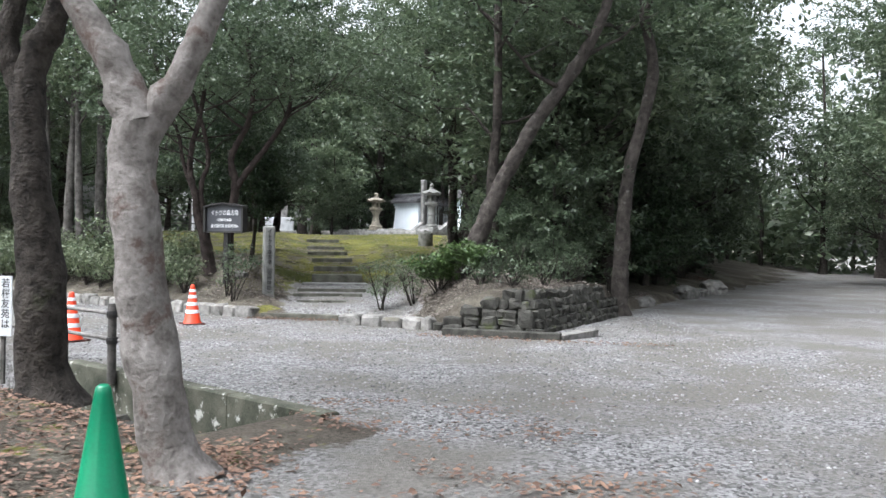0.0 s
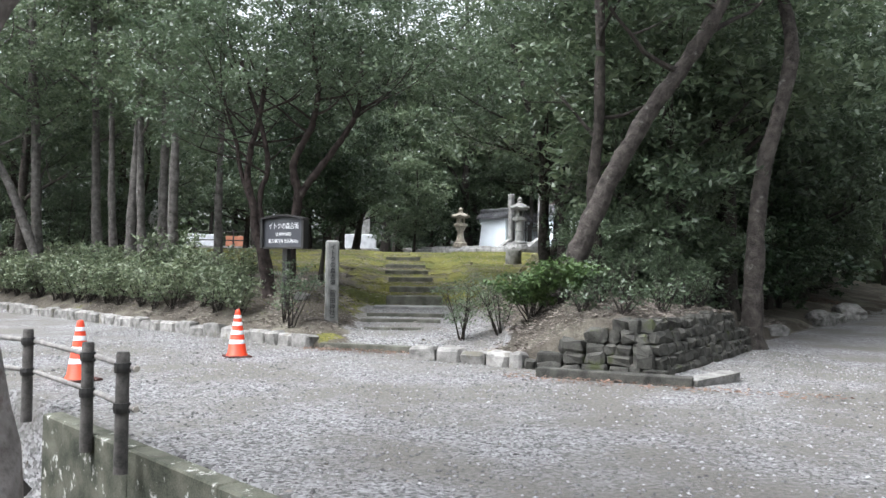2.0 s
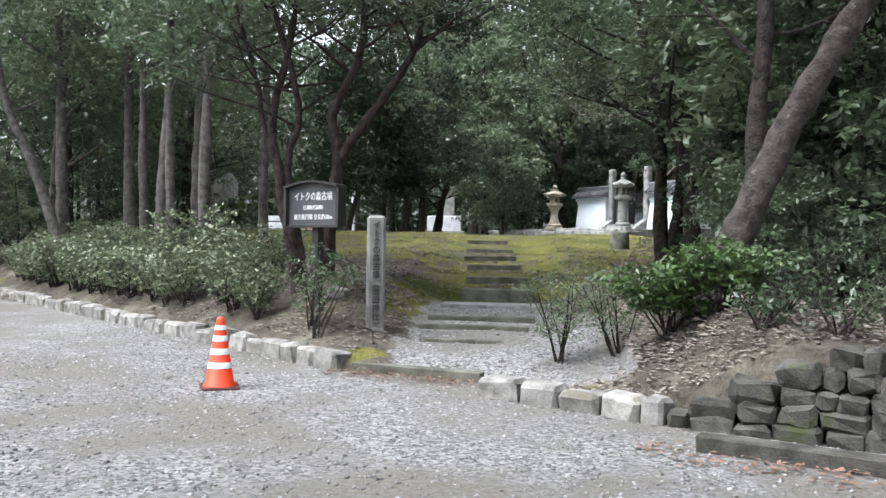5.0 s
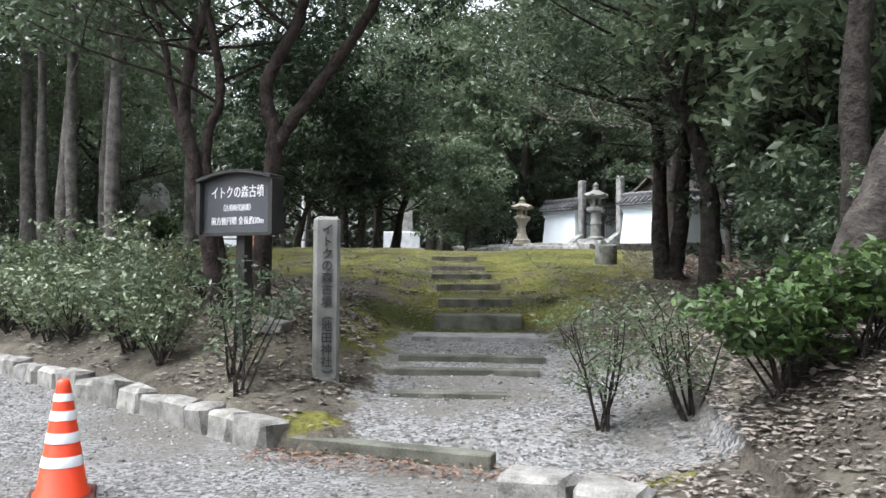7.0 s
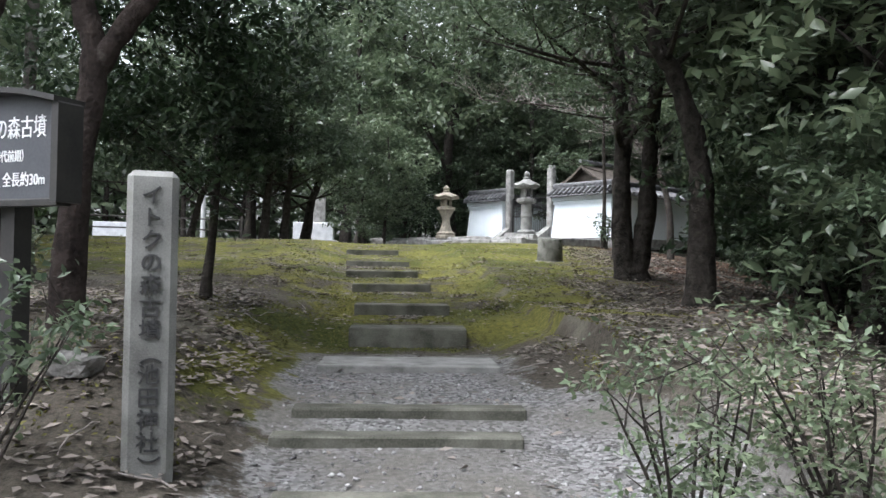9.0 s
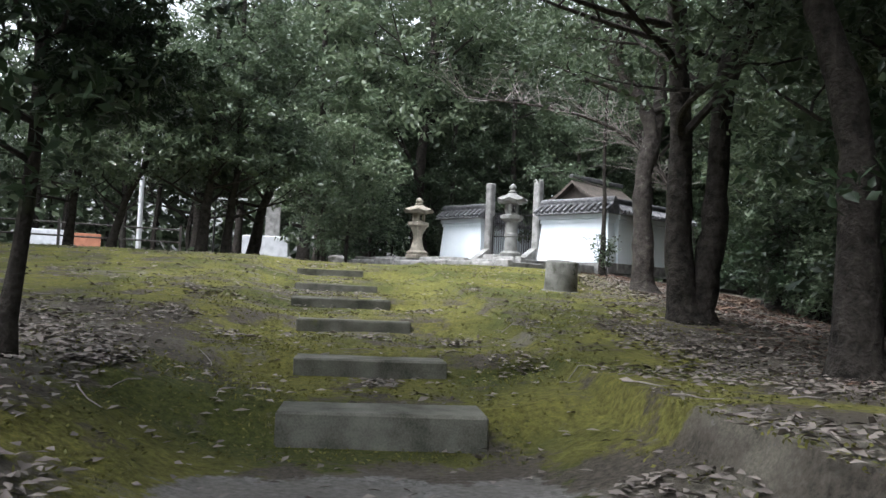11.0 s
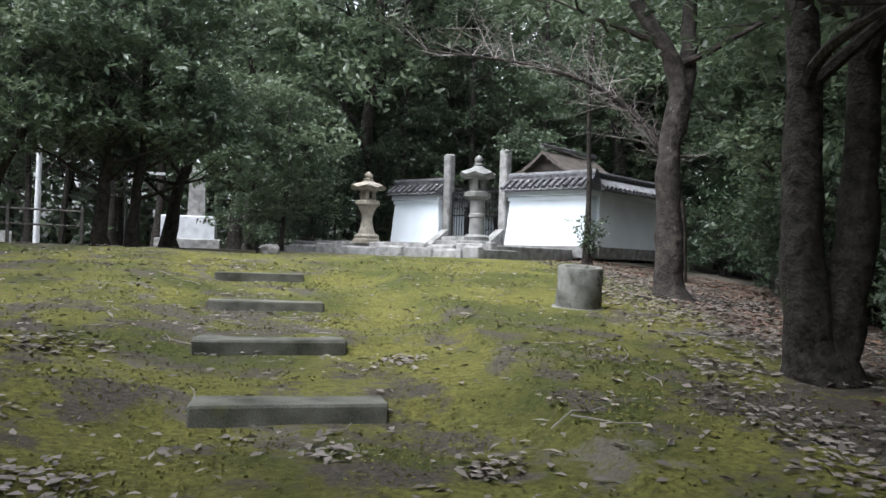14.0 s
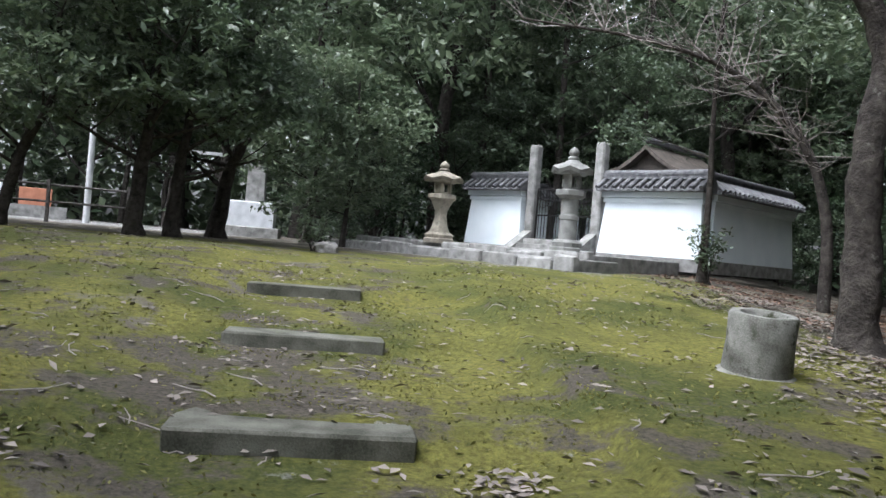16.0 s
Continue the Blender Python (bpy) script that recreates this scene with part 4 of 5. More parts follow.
def tree(seed, base, stems, bark, leaf, label, crown=None, limbs=7, leaves=5200, leaf_size=0.13, name="tree", seg=12, group="", limb_from=0.45, droop=0.25):
    """stems: lists of (points from the base, first and last radius). crown: (centre height, spread, tall, clump radius) of its leaf clumps."""
    r, g = random.Random(seed), np.random.default_rng(seed)
    own = thing(name, pose(*base), label, "tree", group)
    wood, spots = Shape(), []
    for pts, r0, r1 in stems:
        line = bend(pts)
        m = len(line) - 1
        rad = [(r0 + (r1 - r0) * (i / m) ** 0.8) * (1 + (0.55 * math.exp(-i * 1.3) if line[0].z < 0.3 else 0)) for i in range(m + 1)]
        wood.tube(line, rad, seg, 0.35)
        for k in range(limbs if line[-1].z > 3.0 else (limbs if name == "shrub" else 0)):
            i = int(m * (limb_from + (1 - limb_from) * (k + r.random()) / limbs))
            a = r.uniform(0, 6.28)
            way = (math.cos(a), math.sin(a), r.uniform(0.1, 0.8))
            ln = r.uniform(0.6, 1.1) * (crown[1] if crown else 1.6)
            lp = limb_path(r, line[min(i, m)], way, ln, 0.22)
            q = rad[min(i, m)] * 0.45
            wood.tube(lp, [q * (1 - 0.85 * j / 6) for j in range(7)], 6)
            spots.append(tuple(lp[-1]))
            for b in range(2):
                sp = limb_path(r, lp[3 + b], Vector((r.uniform(-1, 1), r.uniform(-1, 1), r.uniform(-0.1, 0.8))), ln * 0.6, 0.3, 4)
                wood.tube(sp, [q * 0.4 * (1 - 0.8 * j / 4) for j in range(5)], 5)
                spots.append(tuple(sp[-1]))
    part("trunk", wood, bark, own, "", True)
    if crown:
        zc, spread, tall, cr = crown
        top = Vector(stems[0][0][-1])
        for _ in range(int(14)):
            a, q = r.uniform(0, 6.28), spread * math.sqrt(r.random())
            spots.append((top.x * 0.6 + q * math.cos(a), top.y * 0.6 + q * math.sin(a), zc + tall * r.uniform(-0.5, 0.5)))
        c = clumps(g, [(s, (cr * r.uniform(0.7, 1.2), cr * r.uniform(0.7, 1.2), cr * 0.6)) for s in spots], leaves / len(spots))
        part("crown", quads("crown", c, leaf_size, leaf_size * 0.42, leaf, g, droop=droop), None, own)
    return own


def rightward(a, b):
    """An offset a metres to the right as seen on the walk in, b up."""
    return (a * 0.99, -a * 0.12, b)


# foreground pair by the ditch
tree(1, (-0.66, -7.05, -0.03), [
    ([rightward(0, 0), rightward(-0.13, 0.7), rightward(-0.24, 1.3), rightward(-0.28, 1.9), rightward(-0.28, 2.14)], 0.16, 0.135),
    ([rightward(-0.26, 2.12), rightward(-0.42, 2.55), rightward(-0.68, 3.0), rightward(-0.9, 4.2), rightward(-0.8, 5.5)], 0.13, 0.05),
    ([rightward(-0.24, 2.05), rightward(0.02, 2.45), rightward(0.20, 2.9), rightward(0.35, 3.6), rightward(0.7, 5.6)], 0.105, 0.05)],
     BARK_PALE, LEAF_MID, "smooth pale grey forked tree trunk beside the ditch", (6.2, 2.2, 1.6, 0.9), 2, 2500, seg=20, limb_from=0.8)
tree(2, (-2.27, -4.50, 0.0), [
    ([rightward(0, -0.05), rightward(-0.02, 0.9), rightward(-0.14, 2.0), rightward(-0.16, 2.9), rightward(0.12, 3.6), rightward(0.5, 5.5)], 0.235, 0.09),
    ([rightward(-0.16, 2.7), rightward(-0.36, 3.1), rightward(-0.28, 3.8), rightward(-0.5, 5.4)], 0.15, 0.06)],
     BARK_DARK, LEAF_DARK, "dark mossy tree trunk on the leafy bank", (6.0, 2.4, 2.0, 0.9), 3, 4200, seg=16, limb_from=0.8)
# leaning tree, the straight one behind it and the roadside one
tree(3, (2.75, 3.85, hz(2.75, 3.85) - 0.05), [
    ([(0, 0, 0), (0.23, 0, 0.42), (0.58, 0, 1.22), (0.95, 0, 2.02), (1.52, -0.05, 3.12), (2.2, -0.1, 4.07), (2.85, -0.15, 5.2), (3.35, -0.2, 7.0)], 0.215, 0.10)],
     BARK_GREY, LEAF_DARK, "grey leaning tree on the mound", (7.2, 3.0, 2.6, 1.0), 6, 8000, 0.15, limb_from=0.68)
tree(4, (3.75, 5.15, hz(3.75, 5.15) - 0.05), [([(0, 0, 0), (-0.05, 0, 2), (0.05, 0, 4), (0, 0.1, 8.5)], 0.15, 0.08)],
     BARK_DARK, LEAF_DARK, "straight dark tree behind a leaning trunk", (6.5, 2.2, 4.0, 0.9), 6, 6500, limb_from=0.4)
tree(5, (6.43, 4.62, hz(6.43, 4.62) - 0.04), [
    ([rightward(0, 0), rightward(0.05, 1.5), rightward(0.18, 3.1), rightward(0.68, 5.3), rightward(0.45, 6.9), rightward(0.7, 9.0)], 0.19, 0.09)],
     BARK_GREY, LEAF_DARK, "slender bare-stemmed tree at the road edge", (9.0, 2.0, 2.0, 0.9), 4, 3500, limb_from=0.75)
# trees along the upper path
tree(6, (4.4, 14.75, hz(4.4, 14.75) - 0.05), [
    ([(0, 0, 0), (-0.12, 0.05, 1.0), (-0.10, 0.1, 2.4), (-0.25, 0.1, 5), (-0.1, 0.2, 8.5)], 0.22, 0.08),
    ([(0.12, 0, 0), (0.30, -0.05, 1.2), (0.38, 0.0, 2.6), (0.62, 0.1, 5), (0.7, 0.2, 9)], 0.20, 0.08)],
     BARK_DARK, LEAF_DARK, "dark twin-stemmed tree among dead leaves", (6.6, 3.4, 3.0, 1.0), 10, 22000, 0.12, limb_from=0.48)
tree(7, (4.25, 11.2, hz(4.25, 11.2) - 0.05), [
    ([(0, 0, 0), (0.0, 0, 1.2), (-0.06, 0, 2.1), (-0.36, 0.05, 3.1), (-0.68, 0.1, 3.8), (-1.3, 0.3, 6.5)], 0.20, 0.08)],
     BARK_DARK, LEAF_DARK, "dark curving tree trunk beside the path", (6.4, 3.0, 2.6, 1.0), 9, 17000, 0.12, limb_from=0.64)
tree(8, (6.0, 20.3, hz(6.0, 20.3) - 0.05), [
    ([(0, 0, 0), (-0.03, 0, 1.0), (-0.08, 0, 2.2), (0.05, 0, 3.4), (-0.5, 0.1, 4.4), (-1.2, 0.3, 5.6)], 0.24, 0.10),
    ([(0.02, 0, 2.6), (0.25, 0.1, 3.8), (0.35, 0.2, 5.0), (0.8, 0.2, 8)], 0.18, 0.08)],
     BARK_GREY, LEAF_DARK, "scarred grey tree with moss at its foot", (6.6, 3.0, 2.6, 0.9), 7, 10500, 0.13, limb_from=0.66)
tree(9, (7.75, 28.1, hz(7.75, 28.1) - 0.04), [([(0, 0, 0), (0.03, 0, 2), (-0.03, 0, 4), (0.06, 0, 8.5)], 0.085, 0.035)],
     BARK_DARK, LEAF_DARK, "thin dark sapling before the shrine wall", (7.4, 1.8, 3.0, 0.8), 7, 4200, limb_from=0.5)
tree(10, (-2.5, 6.6, hz(-2.5, 6.6) - 0.05), [
    ([(0, 0, 0), (-0.12, 0, 0.7), (-0.30, 0, 1.4), (-0.34, 0, 1.8), (-0.48, 0.05, 2.4), (-0.42, 0.05, 3.0), (-0.30, 0.1, 3.5), (-0.1, 0.2, 4.9)], 0.115, 0.045),
    ([(0.07, 0.03, 0), (-0.06, 0.06, 0.8), (-0.20, 0.05, 1.5), (-0.21, 0.05, 2.1), (-0.08, 0.08, 2.6), (-0.22, 0.1, 3.4), (-0.7, 0.2, 4.8)], 0.085, 0.04),
    ([(-0.34, 0, 1.8), (-0.62, 0.1, 2.5), (-0.75, 0.1, 3.2), (-1.15, 0.2, 4.4)], 0.055, 0.03)],
     BARK_RED, LEAF_DARK, "twisted red-brown tree behind the notice board", (5.4, 2.4, 2.0, 0.85), 7, 10000, 0.12, limb_from=0.64)
tree(11, (-2.12, 6.75, hz(-2.12, 6.75) - 0.05), [
    ([(0, 0, 0), (0.03, 0, 0.9), (0.14, 0, 1.85), (0.07, 0, 2.2), (0.05, 0, 2.55), (0.25, 0.05, 3.0), (0.42, 0.08, 3.4), (0.5, 0.1, 4.2), (0.35, 0.1, 5.2)], 0.115, 0.05),
    ([(0.14, 0, 1.80), (0.36, 0, 2.15), (0.64, 0, 2.52), (0.98, 0.03, 3.0), (1.21, 0.05, 3.38), (1.35, 0.08, 3.8), (1.38, 0.1, 4.9)], 0.085, 0.045)],
     BARK_RED, LEAF_DARK, "dark tree with two sweeping crooked stems", (5.6, 2.4, 2.2, 0.85), 7, 10000, 0.12, limb_from=0.66)
CLUSTER = ((-9.0, 14.4, 0.13), (-8.2, 13.5, 0.10), (-7.5, 12.7, 0.12), (-6.9, 12.1, 0.10), (-6.5, 12.5, 0.13), (-5.9, 11.4, 0.12), (-10.5, 13.9, 0.14), (-5.2, 13.2, 0.10))
for k, (x, y, q) in enumerate(CLUSTER):
    r = random.Random(200 + k)
    q *= 1.35
    a = r.uniform(-0.25, 0.25)
    tree(200 + k, (x, y, hz(x, y) - 0.05), [([(0, 0, 0), (a * 0.5, 0, 2), (a, 0.1, 4.5), (a * 1.8, 0, 9.5)], q, q * 0.45)],
         BARK_ASH, LEAF_MID, "slender straight grey tree in a close cluster", (8.2, 2.0, 3.2, 0.95), 6, 4600, 0.15, group="slender trees", limb_from=0.66, seg=10)
tree(14, (-10.0, 13.2, hz(-10.0, 13.2) - 0.05), [([(0, 0, 0), (-0.3, 0, 1.0), (-0.9, 0, 2.6), (-1.7, 0, 4.4), (-2.2, 0, 7.0)], 0.16, 0.08)],
     BARK_ASH, LEAF_MID, "grey tree leaning over the hedge", (6.8, 2.2, 3.0, 0.9), 6, 5000, 0.15, limb_from=0.6)
conifer = tree(12, (-1.95, 10.3, hz(-1.95, 10.3) - 0.03), [([(0, 0, 0), (0.10, 0, 1.2), (0.12, 0, 2.6), (0.2, 0, 5.5), (0.1, 0, 8.5)], 0.055, 0.025)],
     BARK_DARK, LEAF_CEDAR, "young dark conifer with hanging sprays", (4.9, 1.9, 4.8, 0.7), 22, 34000, 0.11, limb_from=0.25, droop=0.5)
low, rc, gc = Shape(), random.Random(61), np.random.default_rng(61)
tips = []
for k in range(14):
    lp = limb_path(rc, (0.1, 0, 1.45 + 0.05 * k), (rc.uniform(0.6, 1.0), rc.uniform(-0.9, 0.7), rc.uniform(0.0, 0.25)), rc.uniform(0.6, 1.05), 0.12)
    low.tube(lp, [0.012 * (1 - 0.8 * j / 6) for j in range(7)], 5)
    tips += [tuple(p) for p in lp[2:]]
part("low_branch", low, BARK_DARK, conifer)
part("low_spray", quads("low_spray", clumps(gc, [(p, (0.22, 0.22, 0.10)) for p in tips], 130), 0.075, 0.02, LEAF_CEDAR, gc, droop=0.5), None, conifer, "hanging dark green needle sprays")
# evergreens at the back of the clearing
for k, (x, y, zc, sp, tall, q, leaf, lab) in enumerate((
        (0.15, 33.6, 3.0, 1.5, 3.4, 0.07, LEAF_MID, "small glossy evergreen by the shrine platform"),
        (-0.9, 35.5, 3.6, 1.8, 4.2, 0.09, LEAF_MID, "small glossy evergreen by the shrine platform"),
        (-3.9, 28.3, 5.0, 2.6, 5.0, 0.17, LEAF_DARK, "dark evergreen at the edge of the clearing"),
        (-3.3, 28.9, 5.4, 2.2, 5.0, 0.15, LEAF_DARK, "dark evergreen at the edge of the clearing"),
        (-2.8, 31.2, 5.6, 2.6, 5.0, 0.20, LEAF_DARK, "dark evergreen with a slanting trunk"),
        (-6.3, 28.0, 4.6, 2.0, 3.6, 0.12, LEAF_MID, "crooked evergreen at the edge of the clearing"),
        (-8.2, 30.5, 5.6, 2.6, 4.6, 0.15, LEAF_DARK, "dark evergreen at the edge of the clearing"),
        (7.0, 38.6, 7.5, 2.6, 5.0, 0.22, LEAF_DARK, "dark bare-stemmed tree behind the shrine"),
        (9.6, 37.6, 7.5, 2.6, 5.0, 0.20, LEAF_DARK, "dark bare-stemmed tree behind the shrine"),
        (4.6, 40.0, 7.0, 2.8, 5.5, 0.22, LEAF_DARK, "dark bare-stemmed tree behind the shrine"))):
    s = 0.5 if k == 4 else (0.9 if k == 5 else 0.2)
    tree(300 + k, (x, y, hz(x, y) - 0.05), [([(0, 0, 0), (s * 0.4, 0, 1.5), (s, 0, 3), (s * 0.6, 0, zc + tall * 0.45)], q, q * 0.4)],
         BARK_DARK, leaf, lab, (zc, sp, tall, 0.95), 9, 9500 if k > 1 else 6000, 0.19, limb_from=0.15 if k < 2 else 0.3)

# woods: a few grown trees, repeated
MODELS = []
for k in range(5):
    q = 0.13 + 0.03 * k
    t = tree(400 + k, (200 + 12 * k, 200, 0), [([(0, 0, 0), (0.1, 0, 2.5), (-0.2, 0.2, 5), (0.2, 0, 9.5)], q, 0.05)],
             BARK_DARK if k % 2 else BARK_GREY, (LEAF_DARK, LEAF_MID, LEAF_DARK, LEAF_MID, LEAF_DARK)[k], "tall evergreen in the dim surrounding wood",
             (6.6, 2.9, 6.4, 1.15), 10, 9000, 0.215, group="wood trees", limb_from=0.22, seg=8)
    MODELS.append(t)
UNDER = []
for k in range(3):
    t = tree(420 + k, (200 + 12 * k, 220, 0), [([(0, 0, 0), (0.2, 0, 0.9), (0.1, 0.1, 2.6)], 0.05, 0.02), ([(0.02, 0, 0), (-0.3, 0.1, 1.0), (-0.5, 0.2, 2.2)], 0.04, 0.015)],
             BARK_DARK, (LEAF_DARK, LEAF_MID, LEAF_CEDAR)[k], "leafy evergreen undergrowth in the wood", (1.7, 1.3, 2.6, 0.75), 5, 3600, 0.14, "shrub", 6, "undergrowth", 0.15)
    UNDER.append(t)
r = random.Random(77)


def free(x, y):
    """Keeps woods off the gravel, the path, the clearing and the shrine."""
    u = SH.inverted() @ Vector((x, y, 0))
    if -10 < u.x < 4.5 and -10 < u.y < 6.6:
        return False
    if x > -30 and x < -1.5 and 30 < y < 49:
        return False
    if float(inside(x, y)) < 1.2:
        if abs(edge_of(x, y, 0.33, -11.3, 30.7, 40.4)) < 3.2:
            return False
        far_right = edge_of(x, y, 24.9, 21, 33.7, 36.6) < -1.0 and x > 20
        return far_right or y < -16 or x < -17
    if x < 5.2 and 3 < y < 33 and x > -4.5 - (y - 5) * 0.35:
        return False
    if abs(edge_of(x, y, 0.33, -11.3, 30.7, 40.4)) < 3.2:
        return False
    return not (x < 0.39 * y + 1.5 and 6 < y < 34 and x > 0)


def scatter(models, count, box, gap, low, high):
    made, tries = [], 0
    x0, y0, x1, y1 = box
    while len(made) < count and tries < 4000:
        tries += 1
        x, y = r.uniform(x0, x1), r.uniform(y0, y1)
        if not free(x, y) or any((x - a) ** 2 + (y - b) ** 2 < gap * gap for a, b in made):
            continue
        made.append((x, y))
        t = copy_thing(r.choice(models), pose(x, y, hz(x, y) - 0.08, 0, 0, r.uniform(0, 360)))
        k = r.uniform(low, high)
        t.scale = (k, k, k * r.uniform(0.9, 1.15))


scatter(MODELS, 26, (5.0, 6.5, 17, 30), 1.9, 0.8, 1.2)
scatter(UNDER, 46, (4.6, 6, 15, 26), 1.1, 0.8, 1.35)
scatter(MODELS, 12, (10, 14, 23, 33), 2.0, 1.0, 1.5)
scatter(UNDER, 22, (9, 14, 20, 34), 1.2, 1.0, 1.6)
for x, y, k in ((3.75, 5.3, 0.62), (4.7, 6.2, 0.6), (5.4, 5.6, 0.5), (4.6, 7.6, 0.8), (4.9, 4.5, 0.35)):
    t = copy_thing(UNDER[0], pose(x, y, hz(x, y) - 0.05, 0, 0, 77 * x))
    t.scale = (k, k, k)
scatter(MODELS, 28, (-10, 37, 22, 56), 3.0, 1.2, 1.7)
scatter(MODELS, 9, (-30, 49, -6, 62), 3.5, 1.3, 1.8)
scatter(UNDER, 22, (-6, 36, 18, 46), 1.8, 0.9, 1.5)
scatter(MODELS, 14, (-26, 15, -8, 44), 3.6, 0.8, 1.15)
scatter(UNDER, 12, (-20, 17, -9, 36), 2.5, 0.7, 1.1)
scatter(MODELS, 10, (22, 14, 42, 44), 4.0, 0.9, 1.3)
scatter(MODELS, 8, (12, 22, 26, 46), 4.0, 0.9, 1.3)
for x, y, k in ((19, 4, 1.3), (21, 9, 1.45), (23.5, 13, 1.35), (26, 17, 1.5), (29, 22, 1.4), (31, 27, 1.5), (34, 33, 1.5), (25, 7, 1.5), (30, 14, 1.6), (19, 28, 1.4), (21.5, 33, 1.4), (24, 38, 1.5), (15, 24, 1.35), (17, -2, 1.4), (28, 44, 1.5), (36, 42, 1.5)):
    t = copy_thing(MODELS[int(x) % 5], pose(x, y, hz(x, y) - 0.08, 0, 0, 53 * x))
    t.scale = (k, k, k * 1.15)
scatter(MODELS, 8, (-26, -34, 26, -18), 6.0, 0.9, 1.2)
for t in MODELS + UNDER:
    for o in (*t.children_recursive, t):
        bpy.data.objects.remove(o)

# far woods: one mass of leaves, and its trunks
g = np.random.default_rng(9)
ang = g.uniform(0, 2 * math.pi, 4600)
dist = g.uniform(46, 74, 4600)
cx, cy = dist * np.sin(ang) + 2, dist * np.cos(ang) + 10
cz = g.beta(1.3, 1.7, 4600) * 18
cz = np.where(np.abs(edge_of(cx, cy, 0.33, -11.3, 30.7, 40.4)) < 4.5, cz * 0.45, cz)
pts = (np.stack([cx, cy, cz], 1)[:, None, :] + g.normal(size=(4600, 40, 3)) * (1.6, 1.6, 1.0)).reshape(-1, 3)
tagged(new("far_woods", quads("far_woods", pts, 0.8, 0.45, LEAF_MID, g)), "dense evergreen woodland in the distance", "woodland", kind="stuff")
tr = Shape()
for k in range(260):
    a, d = r.uniform(0, 6.28), r.uniform(44, 70)
    x, y = d * math.sin(a) + 2, d * math.cos(a) + 10
    tr.tube([(x, y, -0.2), (x + r.uniform(-0.4, 0.4), y, 4), (x + r.uniform(-1, 1), y, 11)], [0.2, 0.15, 0.06], 6)
tagged(part("far_trunks", tr, BARK_DARK), "dark trunks of the distant woodland", "woodland", kind="stuff")


# ---- shrubs ----
def shrub(seed, x, y, tall, wide, leaf, count, size, label, stems=9, group="", bottom=0.35):
    r, g = random.Random(seed), np.random.default_rng(seed)
    own = thing("shrub", pose(x, y, hz(x, y) - 0.02), label, "shrub", group)
    wood, tips = Shape(), []
    for _ in range(stems):
        a, q = r.uniform(0, 6.28), r.uniform(0.2, 1.0) * wide
        lp = limb_path(r, (r.uniform(-0.06, 0.06), r.uniform(-0.06, 0.06), 0), (q * math.cos(a), q * math.sin(a), tall * r.uniform(0.7, 1.0)), math.hypot(q, tall * 0.9), 0.13, 5)
        wood.tube(lp, [0.013 * (1 - 0.75 * j / 5) for j in range(6)], 5)
        for j in (2, 3, 4, 5):
            if lp[j].z > tall * bottom:
                tips.append(tuple(lp[j]))
                sp = limb_path(r, lp[j], (r.uniform(-1, 1), r.uniform(-1, 1), 0.5), tall * 0.25, 0.3, 3)
                wood.tube(sp, [0.005, 0.004, 0.003, 0.002], 4)
                tips.append(tuple(sp[-1]))
    part("stem", wood, BARK_DARK, own)
    c = clumps(g, [(t, (0.16, 0.16, 0.10)) for t in tips], max(4, count / len(tips)), 1.4)
    part("foliage", quads("foliage", c, size, size * 0.45, leaf, g), None, own)
    return own


shrub(501, 1.25, 4.0, 0.95, 0.50, LEAF_MID, 1700, 0.042, "thin twiggy shrub with many tiny leaves on gravel", 9, bottom=0.25)
shrub(502, 1.85, 3.9, 0.85, 0.50, LEAF_MID, 1700, 0.042, "thin twiggy shrub with many tiny leaves on gravel", 9, bottom=0.25)
shrub(503, 2.28, 3.2, 0.66, 0.45, LEAF_BRIGHT, 2600, 0.085, "bright green broad-leaved shrub below a leaning tree", 12, bottom=0.45)
shrub(504, 2.75, 3.05, 0.58, 0.45, LEAF_BRIGHT, 2200, 0.085, "bright green broad-leaved shrub below a leaning tree", 12, bottom=0.45)
shrub(505, -1.72, 4.62, 1.0, 0.28, LEAF_DARK, 420, 0.07, "bare-stemmed sapling shrub before the notice board", 5, bottom=0.6)
shrub(506, -1.9, 4.95, 0.75, 0.35, LEAF_MID, 380, 0.07, "small leafy shrub before the notice board", 6)
shrub(507, 7.85, 27.95, 1.1, 0.35, LEAF_DARK, 500, 0.12, "dark leafy shoots round the foot of a sapling", 8)
for k, (x, y, tall) in enumerate(((2.9, 2.1, 0.35), (3.4, 1.75, 0.4), (3.25, 2.7, 0.5), (4.2, 2.6, 0.5), (4.9, 3.5, 0.55), (3.9, 3.4, 0.7), (5.4, 4.3, 0.6))):
    shrub(540 + k, x, y, tall, 0.35, LEAF_DARK, 420, 0.075, "low dark undergrowth behind the retaining wall", 9, "wall undergrowth", 0.2)
shrub(509, -8.9, 21.4, 1.1, 0.7, LEAF_BRIGHT, 1100, 0.16, "bright green leafy plant before a memorial boulder", 12, bottom=0.2)
shrub(508, -0.35, 27.9, 0.6, 0.35, LEAF_DARK, 420, 0.10, "low dark shrub beside a boulder", 7)
HEDGE = [shrub(520 + k, -3.0 - 0.1 * k, 6.3, 1.0, 0.65, LEAF_BAMBOO, 1050, 0.105, "grey-green leafy hedge shrub behind the kerb", 12, "hedge shrubs", 0.25) for k in range(3)]
